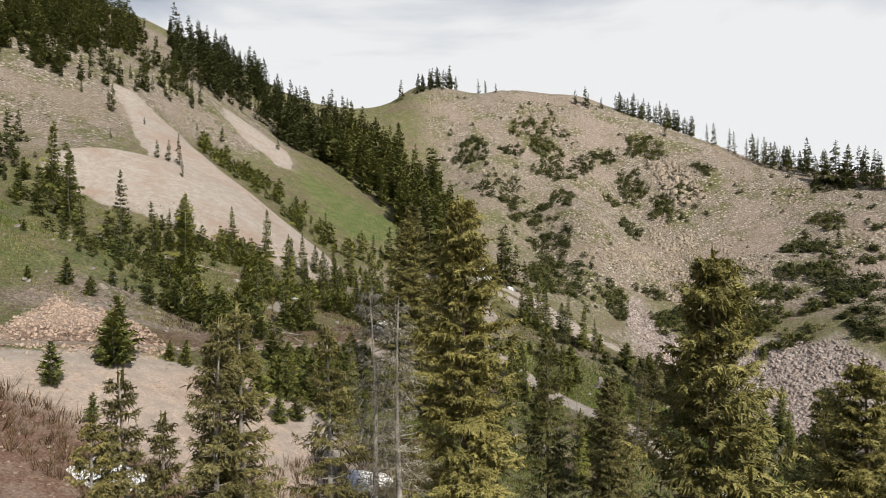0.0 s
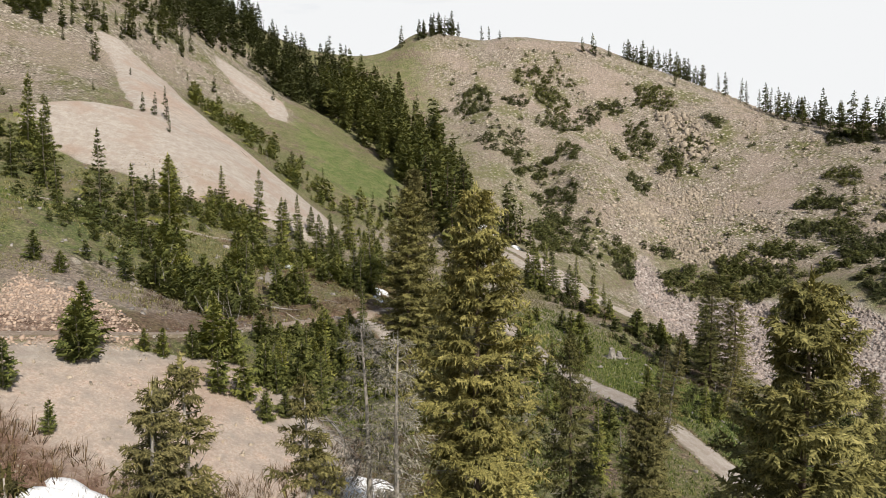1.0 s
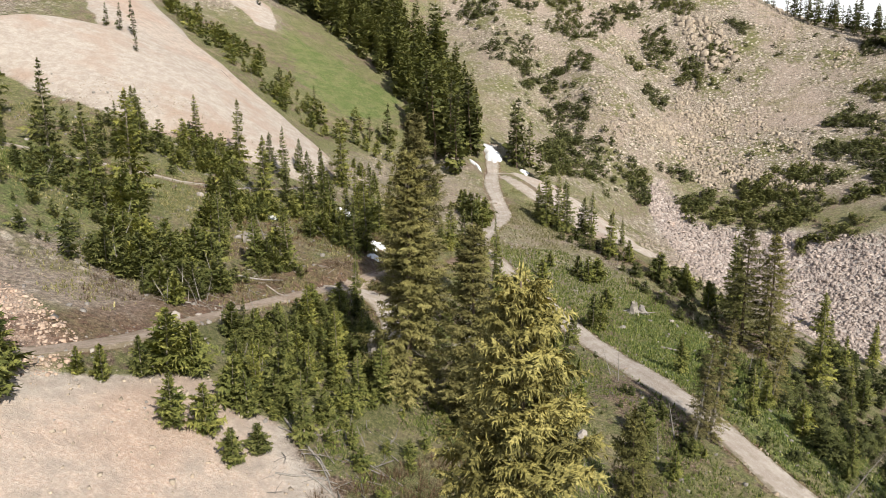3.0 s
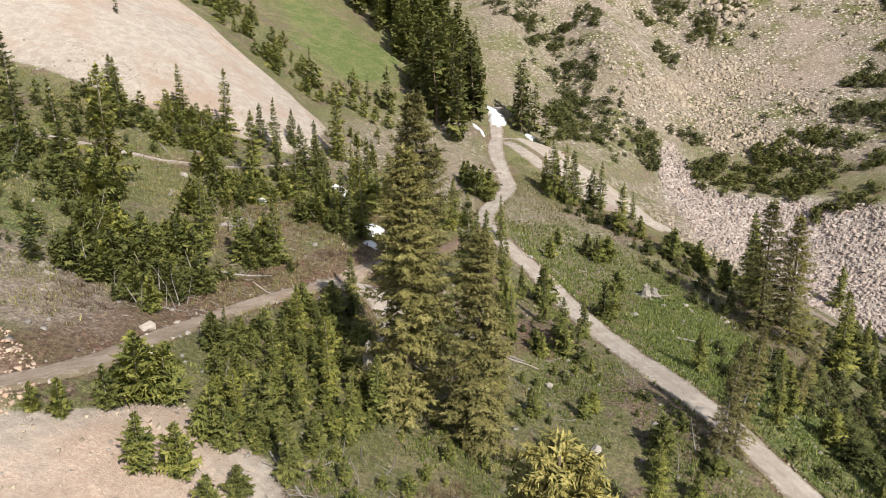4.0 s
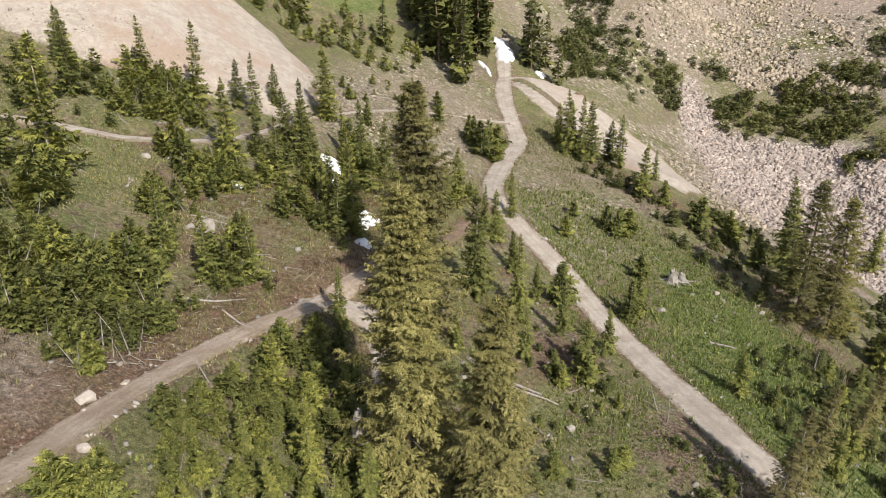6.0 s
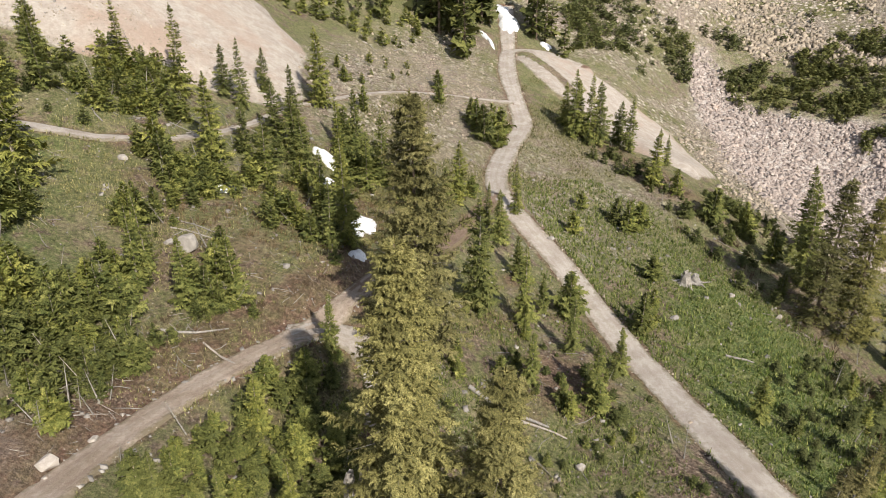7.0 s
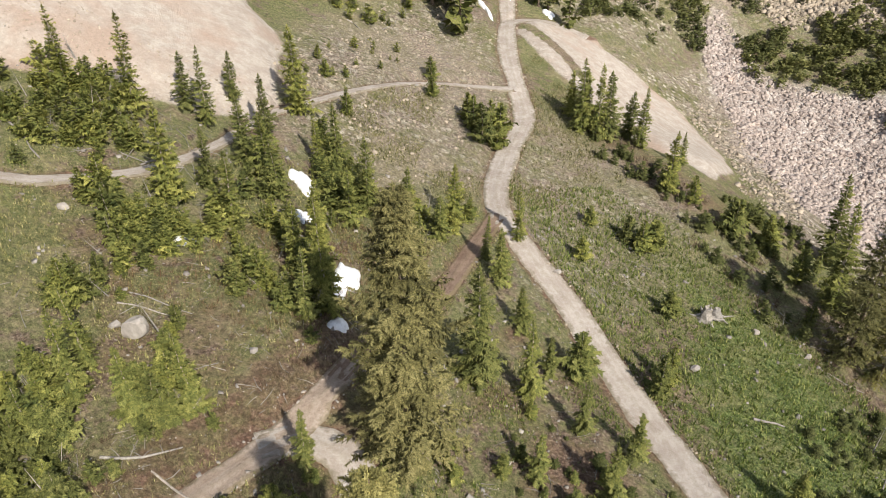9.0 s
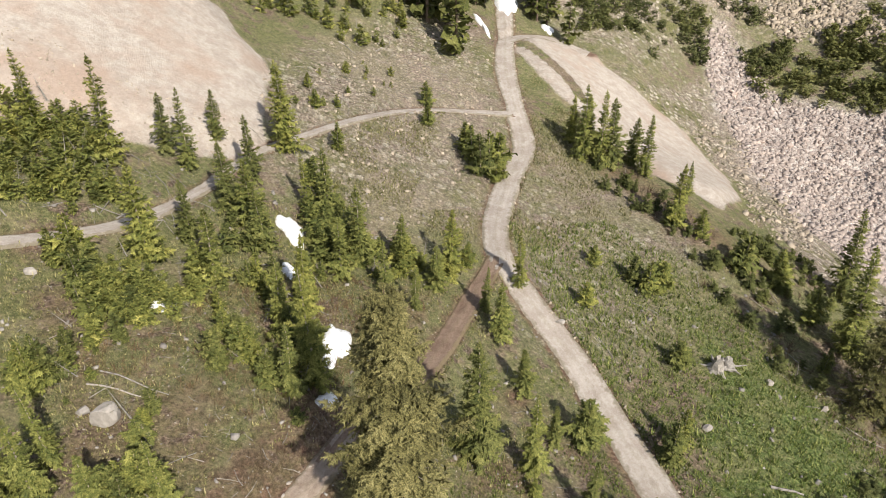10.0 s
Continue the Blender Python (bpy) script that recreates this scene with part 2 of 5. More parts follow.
def ground_material():
    m = material("ground", 0.95)
    k = Nodes(m)
    sep = []
    for name in ("cover_a", "cover_b"):
        at = k.nt.nodes.new("ShaderNodeAttribute")
        at.attribute_name = name
        s = k.put("ShaderNodeSeparateColor", Color=at.outputs["Color"])
        sep += [s.outputs["Red"], s.outputs["Green"], s.outputs["Blue"]]
    tail, talus, meadow, dirt, red, hill = sep
    fine, mid, large, grit = k.noise(6.0, 6, 0.7), k.noise(0.9, 5, 0.65), k.noise(0.11, 4, 0.6), k.noise(22.0, 3, 0.7)
    vor = k.put("ShaderNodeTexVoronoi", Scale=1.5)
    k.set(vor.inputs["Vector"], k.coord)
    vorf = k.put("ShaderNodeTexVoronoi", Scale=4.5)
    k.set(vorf.inputs["Vector"], k.coord)
    # dry slope: soil, dead grass and green tufts
    soil = k.ramp(fine, (0.38, (0.085, 0.058, 0.042)), (0.50, (0.180, 0.130, 0.097)), (0.63, (0.34, 0.27, 0.21)))
    grass = k.ramp(grit, (0.40, (0.078, 0.092, 0.034)), (0.50, (0.165, 0.172, 0.070)), (0.61, (0.30, 0.28, 0.145)))
    base = k.mix(k.mask(k.mix(0.5, mid, large), 0.42, 0.49), soil, grass)
    patchy = k.noise(0.35, 6, 0.75)
    base = k.mix(k.mask(patchy, 0.50, 0.60), base, k.mix(0.55, base, (0.31, 0.255, 0.165)))
    lush = k.ramp(fine, (0.40, (0.064, 0.098, 0.027)), (0.50, (0.138, 0.184, 0.056)), (0.61, (0.24, 0.266, 0.104)))
    lush = k.mix(k.mask(patchy, 0.46, 0.58), lush, k.mix(0.55, lush, (0.27, 0.255, 0.12)))
    base = k.mix(k.mask(k.maths("ADD", meadow, k.maths("MULTIPLY", k.maths("SUBTRACT", mid, 0.5), 0.9)), 0.35, 0.65), base, lush)
    # hillside of gravel with thin grass
    gravel = k.ramp(vorf.outputs["Color"], (0.1, (0.165, 0.135, 0.108)), (0.5, (0.32, 0.27, 0.222)), (0.9, (0.53, 0.468, 0.40)))
    gravel = k.mix(k.mask(fine, 0.45, 0.62), gravel, k.mix(0.6, gravel, (0.15, 0.115, 0.075)))
    olive = k.ramp(fine, (0.40, (0.105, 0.108, 0.042)), (0.60, (0.21, 0.20, 0.09)))
    slope = k.mix(k.mask(k.mix(0.55, mid, large), 0.49, 0.58), gravel, olive)
    vorb = k.put("ShaderNodeTexVoronoi", Scale=1.0)
    k.set(vorb.inputs["Vector"], k.coord)
    pale = k.maths("MULTIPLY", k.mask(vorb.outputs["Distance"], 0.42, 0.30), k.mask(vorb.outputs["Color"], 0.50, 0.56))
    slope = k.mix(pale, slope, k.mix(k.mask(fine, 0.4, 0.6), (0.46, 0.40, 0.33), (0.64, 0.585, 0.51)))
    dim = k.maths("MULTIPLY", k.mask(vorb.outputs["Distance"], 0.40, 0.25), k.mask(vorb.outputs["Color"], 0.34, 0.30))
    slope = k.mix(dim, slope, (0.075, 0.072, 0.036))
    pink = k.mask(k.noise(0.045, 4, 0.55), 0.50, 0.60)
    slope = k.mix(k.maths("MULTIPLY", pink, 0.6), slope, k.ramp(fine, (0.38, (0.28, 0.215, 0.178)), (0.62, (0.48, 0.39, 0.335))))
    base = k.mix(hill, base, slope)
    # blocky talus
    stone = k.ramp(vor.outputs["Color"], (0.1, (0.30, 0.245, 0.22)), (0.5, (0.46, 0.395, 0.36)), (0.9, (0.60, 0.54, 0.50)))
    base = k.mix(talus, base, stone)
    # fine waste rock
    waste = k.ramp(mid, (0.40, (0.362, 0.312, 0.268)), (0.5, (0.408, 0.358, 0.312)), (0.62, (0.450, 0.402, 0.355)))
    waste = k.mix(k.mask(large, 0.50, 0.66), waste, (0.375, 0.288, 0.232))
    waste = k.mix(k.mask(grit, 0.56, 0.70), waste, (0.33, 0.278, 0.232))
    base = k.mix(k.mask(k.maths("ADD", tail, k.maths("MULTIPLY", k.maths("SUBTRACT", fine, 0.5), 0.5)), 0.4, 0.6), base, waste)
    rust = k.ramp(fine, (0.40, (0.43, 0.305, 0.235)), (0.52, (0.53, 0.405, 0.325)), (0.61, (0.61, 0.50, 0.42)))
    base = k.mix(k.mask(k.maths("ADD", red, k.maths("MULTIPLY", k.maths("SUBTRACT", mid, 0.5), 0.9)), 0.35, 0.75), base, rust)
    brown = k.ramp(fine, (0.36, (0.125, 0.072, 0.050)), (0.52, (0.195, 0.122, 0.088)), (0.66, (0.30, 0.215, 0.16)))
    base = k.mix(k.mask(k.maths("ADD", dirt, k.maths("MULTIPLY", k.maths("SUBTRACT", mid, 0.5), 0.9)), 0.35, 0.75), base, brown)
    peb = k.put("ShaderNodeTexVoronoi", Scale=2.6)
    k.set(peb.inputs["Vector"], k.coord)
    dots = k.maths("MULTIPLY", k.mask(peb.outputs["Distance"], 0.16, 0.10), k.mask(peb.outputs["Color"], 0.60, 0.66))
    base = k.mix(k.maths("MULTIPLY", dots, k.maths("SUBTRACT", 1.0, k.maths("MULTIPLY", k.maths("MAXIMUM", meadow, tail), 0.85))), base, (0.47, 0.42, 0.36))
    mottle = k.ramp(k.noise(3.2, 9, 0.82), (0.36, (0.42, 0.42, 0.42)), (0.50, (0.95, 0.95, 0.95)), (0.64, (1.6, 1.57, 1.52)))
    base = k.mix(k.maths("SUBTRACT", 1.0, k.maths("MULTIPLY", tail, 0.75)), base, k.mix(1.0, base, mottle, "MULTIPLY"))
    k.colour(base)
    h = k.maths("ADD", k.maths("MULTIPLY", fine, 0.5), k.maths("MULTIPLY", grit, 0.25))
    h = k.maths("ADD", h, k.maths("MULTIPLY", k.noise(1.7, 3, 0.55), k.maths("ADD", 0.35, k.maths("MULTIPLY", meadow, 0.9))))
    h = k.maths("ADD", h, k.maths("MULTIPLY", k.maths("MULTIPLY", k.maths("SUBTRACT", 1.0, vor.outputs["Distance"]), 0.6), k.maths("ADD", talus, k.maths("MULTIPLY", hill, 0.4))))
    h = k.maths("MULTIPLY", h, k.maths("SUBTRACT", 1.0, k.maths("MULTIPLY", tail, 0.65)))
    k.bump(h, 1.0, 0.45)
    return m


def road_material(name, low, high, spot_dark, grain):
    m = material(name, 0.95)
    k = Nodes(m)
    fine, mid, grit = k.noise(5.0, 6, 0.7), k.noise(0.5, 4, 0.6), k.noise(26.0, 3, 0.7)
    c = k.ramp(mid, (0.40, low), (0.58, high))
    c = k.mix(k.mask(fine, 0.48, 0.64), c, k.mix(0.45, c, spot_dark))
    c = k.mix(k.mask(grit, 0.55, 0.66), c, grain)
    at = k.nt.nodes.new("ShaderNodeAttribute")
    at.attribute_name = "across"
    ragged = k.maths("ADD", at.outputs["Fac"], k.maths("MULTIPLY", k.maths("SUBTRACT", k.noise(1.6, 5, 0.7), 0.5), 1.5))
    c = k.mix(k.mask(ragged, 0.72, 1.05), c, k.mix(0.65, c, (0.15, 0.125, 0.065)))
    rut = k.maths("ADD", at.outputs["Fac"], k.maths("MULTIPLY", k.maths("SUBTRACT", k.noise(0.8, 4, 0.6), 0.5), 0.5))
    c = k.mix(k.maths("MULTIPLY", k.mask(rut, 0.34, 0.46), k.mask(rut, 0.70, 0.56)), c, k.mix(0.22, c, spot_dark))
    c = k.mix(k.mask(ragged, 0.22, 0.02), c, k.mix(0.22, c, (0.20, 0.165, 0.10)))
    k.colour(c)
    k.bump(k.maths("ADD", fine, k.maths("MULTIPLY", grit, 0.5)), 0.8, 0.15)
    return m


def speckled(name, dark, light, scale, bump=0.4, rough=0.9):
    m = material(name, rough)
    k = Nodes(m)
    info = k.nt.nodes.new("ShaderNodeObjectInfo").outputs["Random"]
    isl = k.nt.nodes.new("ShaderNodeNewGeometry").outputs["Random Per Island"]
    f = k.noise(scale, 6, 0.7)
    c = k.ramp(f, (0.32, dark), (0.68, light))
    tint = k.ramp(k.mix(0.5, info, isl), (0.2, (0.72, 0.70, 0.68)), (0.5, (1.0, 0.98, 0.95)), (0.8, (1.2, 1.13, 1.06)))
    c = k.mix(1.0, c, tint, "MULTIPLY")
    k.colour(c)
    k.bump(k.noise(scale * 3, 5, 0.7), bump, 0.05)
    return m


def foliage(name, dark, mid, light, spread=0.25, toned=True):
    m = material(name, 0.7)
    k = Nodes(m)
    info = k.nt.nodes.new("ShaderNodeObjectInfo").outputs["Random"]
    isl = k.nt.nodes.new("ShaderNodeNewGeometry").outputs["Random Per Island"]
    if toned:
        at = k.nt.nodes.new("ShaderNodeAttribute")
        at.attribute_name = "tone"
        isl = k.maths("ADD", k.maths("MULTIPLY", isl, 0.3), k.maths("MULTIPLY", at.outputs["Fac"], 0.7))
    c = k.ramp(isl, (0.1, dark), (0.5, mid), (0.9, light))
    t = k.ramp(info, (0.0, (1 - spread, 1 - spread, 1 - spread)), (0.5, (1.0, 1.0, 0.9)), (1.0, (1 + spread, 1 + spread * 0.8, 0.95)))
    c = k.mix(1.0, c, t, "MULTIPLY")
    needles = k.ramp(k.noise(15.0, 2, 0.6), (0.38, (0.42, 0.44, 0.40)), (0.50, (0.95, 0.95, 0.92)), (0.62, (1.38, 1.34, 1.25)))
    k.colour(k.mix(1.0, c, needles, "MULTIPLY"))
    k.bsdf.inputs["Specular IOR Level"].default_value = 0.15
    tr = k.put("ShaderNodeBsdfTranslucent")
    k.nt.links.new(k.bsdf.inputs["Base Color"].links[0].from_socket, tr.inputs["Color"])
    mx = k.put("ShaderNodeMixShader", Fac=0.2)
    k.nt.links.new(k.bsdf.outputs[0], mx.inputs[1])
    k.nt.links.new(tr.outputs[0], mx.inputs[2])
    k.nt.links.new(mx.outputs[0], k.nt.nodes["Material Output"].inputs["Surface"])
    return m


GROUND = ground_material()
GRAVEL = road_material("road_gravel", (0.37, 0.318, 0.275), (0.475, 0.425, 0.38), (0.30, 0.248, 0.208), (0.54, 0.50, 0.46))
EARTH = road_material("track_earth", (0.31, 0.24, 0.185), (0.42, 0.345, 0.285), (0.20, 0.14, 0.105), (0.48, 0.42, 0.36))
MUD = road_material("brown_dirt", (0.195, 0.13, 0.095), (0.28, 0.20, 0.15), (0.13, 0.085, 0.06), (0.34, 0.26, 0.20))
ROCK = speckled("grey_rock", (0.22, 0.205, 0.19), (0.43, 0.405, 0.38), 2.2)
TALUS_ROCK = speckled("pink_grey_rock", (0.27, 0.225, 0.21), (0.57, 0.50, 0.46), 1.4)
TAN_ROCK = speckled("tan_rock", (0.27, 0.225, 0.175), (0.50, 0.44, 0.365), 1.4)
BARK = speckled("grey_bark", (0.075, 0.055, 0.042), (0.21, 0.165, 0.13), 9.0)
FIR_BARK = speckled("pale_fir_bark", (0.20, 0.175, 0.145), (0.44, 0.40, 0.34), 7.0)
DEADWOOD = speckled("bleached_wood", (0.17, 0.158, 0.145), (0.40, 0.38, 0.355), 6.0)
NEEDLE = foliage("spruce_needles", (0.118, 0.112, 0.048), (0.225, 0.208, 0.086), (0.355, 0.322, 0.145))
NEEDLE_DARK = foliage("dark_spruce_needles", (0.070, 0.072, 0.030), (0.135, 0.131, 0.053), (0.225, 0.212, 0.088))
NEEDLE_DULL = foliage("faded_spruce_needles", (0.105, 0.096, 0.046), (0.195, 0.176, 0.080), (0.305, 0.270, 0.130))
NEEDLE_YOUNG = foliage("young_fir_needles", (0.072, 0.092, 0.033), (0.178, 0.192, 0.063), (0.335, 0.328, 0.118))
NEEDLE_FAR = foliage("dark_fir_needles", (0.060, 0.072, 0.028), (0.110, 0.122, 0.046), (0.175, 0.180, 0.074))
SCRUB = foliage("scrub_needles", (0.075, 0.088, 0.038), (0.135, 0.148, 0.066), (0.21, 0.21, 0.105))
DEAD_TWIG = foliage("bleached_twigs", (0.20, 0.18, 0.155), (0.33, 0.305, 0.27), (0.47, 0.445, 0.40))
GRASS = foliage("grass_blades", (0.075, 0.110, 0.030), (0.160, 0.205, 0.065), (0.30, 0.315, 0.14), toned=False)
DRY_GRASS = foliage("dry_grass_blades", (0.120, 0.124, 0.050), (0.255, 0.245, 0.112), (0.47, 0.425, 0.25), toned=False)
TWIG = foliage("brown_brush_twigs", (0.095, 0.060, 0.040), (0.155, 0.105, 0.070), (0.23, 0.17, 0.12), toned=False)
SNOW = material("old_snow", 0.6)
_k = Nodes(SNOW)
_k.colour(_k.ramp(_k.noise(3.0, 5, 0.65), (0.3, (0.62, 0.62, 0.63)), (0.55, (0.84, 0.85, 0.87)), (0.8, (0.90, 0.91, 0.93))))
_k.bump(_k.noise(2.0, 5, 0.6), 0.5, 0.15)


# ---- building helpers
def mesh_of(name, verts, faces, mat):
    me = bpy.data.meshes.new(name)
    verts = np.asarray(verts, np.float32)
    if isinstance(faces, np.ndarray):
        n, k = faces.shape
        me.vertices.add(len(verts))
        me.vertices.foreach_set("co", verts.ravel())
        me.loops.add(n * k)
        me.loops.foreach_set("vertex_index", faces.ravel().astype(np.int32))
        me.polygons.add(n)
        me.polygons.foreach_set("loop_start", np.arange(0, n * k, k, dtype=np.int32))
        me.polygons.foreach_set("loop_total", np.full(n, k, np.int32))
        me.update(calc_edges=True)
    else:
        me.from_pydata(verts.tolist(), [], faces)
        me.update()
    me.materials.append(mat)
    return me


def child(name, me, parent, label=""):
    ob = new(name, me)
    ob.parent = parent
    if label:
        ob["label"] = label
    return ob


def soften(me):
    me.polygons.foreach_set("use_smooth", np.ones(len(me.polygons), bool))
    return me


# ---- ground: one sheet, fine where the camera passes and coarse to the horizon
def stations(lo, hi, fine_lo, fine_hi, step, reach):
    core = np.arange(fine_lo, fine_hi + step / 2, step)
    out_hi, out_lo, s = [], [], step
    v = core[-1]
    while v < hi:
        s = min(s * reach, 160)
        v += s
        out_hi.append(v)
    s, v = step, core[0]
    while v > lo:
        s = min(s * reach, 160)
        v -= s
        out_lo.append(v)
    return np.concatenate([out_lo[::-1], core, out_hi])


def build_ground():
    gx = stations(-2600, 2600, -56, 66, 0.88, 1.055)
    gy = stations(-2200, 2900, 36, 180, 0.88, 1.04)
    X, Y = np.meshgrid(gx, gy)
    x, y = X.ravel(), Y.ravel()
    z = height(x, y)
    nx, ny = len(gx), len(gy)
    i = (np.arange(ny - 1)[:, None] * nx + np.arange(nx - 1)[None]).ravel()
    me = mesh_of("ground", np.stack([x, y, z], 1), np.stack([i, i + 1, i + nx + 1, i + nx], 1), GROUND)
    soften(me)
    wob = 1.5 * fbm(x, y, 7, 3, 21)
    tail = smooth(-1.4, 1.2, np.maximum.reduce([inside(p, x, y) for p in (TAILINGS, TAILINGS_HIGH, PILE, MOUND)]) + 1.3 * wob)
    hill_up = 0.92 * smooth(-8, 8, inside([(-62, 118), (-140, 110), (-170, 270), (-60, 262), (-44, 200), (-62, 178)], x, y) + 3 * wob)
    d, _ = along(GAP, x, y)
    tail *= smooth(0.3, 1.5, d + 0.3 * wob)
    talus = smooth(-2, 2, inside(TALUS, x, y) + 2 * wob)
    meadow = np.maximum.reduce([smooth(-7, 8, inside(p, x, y) + 3 * wob) for p in (MEADOW, GREEN)])
    meadow = np.maximum(meadow, 0.35 * smooth(-6, 8, inside(SADDLE, x, y)))
    meadow = np.maximum(meadow, 0.5 * smooth(-6, 6, inside([(-62, 60), (-30, 58), (-22, 72), (-28, 96), (-46, 92), (-66, 104)], x, y) + 3 * wob))
    meadow = np.maximum(meadow, 0.42 * smooth(-6, 8, inside([(14, 180), (34, 178), (40, 200), (34, 240), (20, 262), (8, 250), (8, 215)], x, y) + 4 * wob))
    hill = smooth(-12, 10, inside(HILL, x, y) + 2 * wob) * (1 - meadow * 0.8)
    hill = np.maximum(hill, hill_up)
    hill = np.maximum(hill, 0.9 * smooth(-1, 2, inside([(-36, 57), (-24, 58), (-20.5, 59), (-20.5, 64), (-26, 69), (-36, 66)], x, y) + wob))
    hill = np.maximum(hill, 0.9 * smooth(-2, 3, inside(GULLY, x, y) + wob))
    hill = np.maximum(hill, 0.62 * smooth(-4, 5, inside(DRY, x, y) + 2 * wob))
    hill = np.maximum(hill, 0.5 * smooth(-4, 5, inside([(6, 100), (5, 118), (9, 132), (14, 136), (22, 124), (27, 112), (20, 106), (13, 97)], x, y) + 2 * wob))
    dirt = np.zeros_like(x)
    for line, half in WAYS:
        box = (np.abs(x) < 70) & (y > 20) & (y < 200)
        d, _ = along(line, x[box], y[box])
        dirt[box] = np.maximum(dirt[box], 0.8 * (1 - smooth(half * 0.9, half * 1.9, d)))
    dirt = np.maximum(dirt, 0.55 * smooth(-3, 3, inside(BARE, x, y) + wob))
    dirt = np.maximum(dirt, 0.75 * smooth(-2, 2, inside([(-40, 46), (-26, 42), (-14, 40), (-6, 36), (-18, 20), (-44, 30)], x, y) + wob))
    bank, _ = along(LEFT_ROAD, x + 1.7, y - 1.7)
    up = (x < -4) & (y < 90) & (y > 50)
    dirt = np.where(up, np.maximum(dirt, 0.6 * (1 - smooth(1.2, 2.7, bank))), dirt)
    dirt = np.maximum(dirt, 0.52 * smooth(0.0, 0.45, fbm(x, y, 9, 4, 77)) * smooth(-6, 3, inside([(-28, 70), (-30, 95), (-12, 108), (-2, 100), (-2, 76), (-14, 62)], x, y)))
    dirt = np.maximum(dirt, 0.6 * smooth(-0.05, 0.4, fbm(x, y, 7, 4, 79)) * smooth(-5, 3, inside([(2, 100), (0, 84), (2, 60), (18, 58), (14, 78), (8, 92)], x, y)))
    red = 0.8 * smooth(-0.8, 1.5, inside(PINK, x, y) + 0.5 * wob)
    red = np.maximum(red, 0.52 * smooth(-1, 3, inside(MOUND, x, y)))
    red = np.maximum(red, 0.44 * smooth(0, 4, inside(TAILINGS, x, y)) * smooth(122, 138, y) * (1 - smooth(150, 165, y)))
    for name, trio in (("cover_a", (tail, talus, meadow)), ("cover_b", (dirt, red, hill))):
        at = me.color_attributes.new(name, "FLOAT_COLOR", "POINT")
        at.data.foreach_set("color", np.stack([*trio, np.ones_like(x)], 1).astype(np.float32).ravel())
    tagged(new("ground", me), "mountain slopes of gravel, dry grass and meadow under the trees", "ground", kind="structure")


build_ground()


def build_way(name, line, half, label, seed, mat=None):
    """A worn dirt road: two ruts, a low crown, ragged edges that dip under the soil."""
    n = len(line)
    p = np.array(line)
    d = np.gradient(p, axis=0)
    d /= np.linalg.norm(d, axis=1)[:, None]
    side = np.stack([d[:, 1], -d[:, 0]], 1)
    cols = np.array([-1.15, -1.0, -0.78, -0.52, -0.25, 0.0, 0.25, 0.52, 0.78, 1.0, 1.15])
    drop = np.array([-0.16, -0.01, 0.0, -0.035, 0.0, 0.025, 0.0, -0.035, 0.0, -0.01, -0.16])
    s = np.arange(n)
    verts = []
    for c, dz in zip(cols, drop):
        w = half * (1 + 0.26 * fbm(s * 0.8, np.full(n, 3.0 * np.sign(c) + seed), 4, 3, seed))
        q = p + side * (c * w)[:, None]
        verts.append(np.column_stack([q, height(q[:, 0], q[:, 1]) + 0.1 + dz]))
    v = np.stack(verts, 1).reshape(-1, 3)
    k = len(cols)
    i = (np.arange(n - 1)[:, None] * k + np.arange(k - 1)[None]).ravel()
    me = soften(mesh_of(name, v, np.stack([i, i + 1, i + k + 1, i + k], 1), mat or GRAVEL))
    at = me.attributes.new("across", "FLOAT", "POINT")
    at.data.foreach_set("value", np.tile(np.abs(cols), n).astype(np.float32))
    tagged(new(name, me), label, "road", kind="structure")


build_way("road", ROAD, 1.2, "pale gravel mountain track winding down through the meadow", 1)
build_way("road", ROAD_PILE, 1.1, "short dirt spur leading onto the waste-rock pile", 2)
build_way("road", LEFT_ROAD, 0.9, "rutted dirt track with a brown bank beside it", 3, EARTH)
build_way("road", JOIN, 0.85, "dark muddy dirt track joining the two roads", 6, MUD)
build_way("road", LOOP_ROAD, 1.1, "narrow dirt turn-off beside the spruce", 4)
build_way("path", UPPER_PATH, 0.7, "narrow dirt path crossing the slope below the tailings", 5)


# ---- trees
def tube(line, radii, sides=6):
    """Vertices and faces of a round, tapered limb along a line."""
    line = [Vector(q) for q in line]
    v, f = [], []
    for i, (q, r) in enumerate(zip(line, radii)):
        t = (line[min(i + 1, len(line) - 1)] - line[max(i - 1, 0)]).normalized()
        a = t.orthogonal().normalized()
        b = t.cross(a)
        for k in range(sides):
            w = 2 * math.pi * k / sides
            v.append(q + (a * math.cos(w) + b * math.sin(w)) * r)
        if i:
            o = (i - 1) * sides
            f += [(o + k, o + (k + 1) % sides, o + sides + (k + 1) % sides, o + sides + k) for k in range(sides)]
    f.append(tuple(range(len(v) - sides, len(v))))
    return v, f


def joined(pieces):
    v, f = [], []
    for pv, pf in pieces:
        o = len(v)
        v += [tuple(q) for q in pv]
        f += [tuple(i + o for i in q) for q in pf]
    return v, f


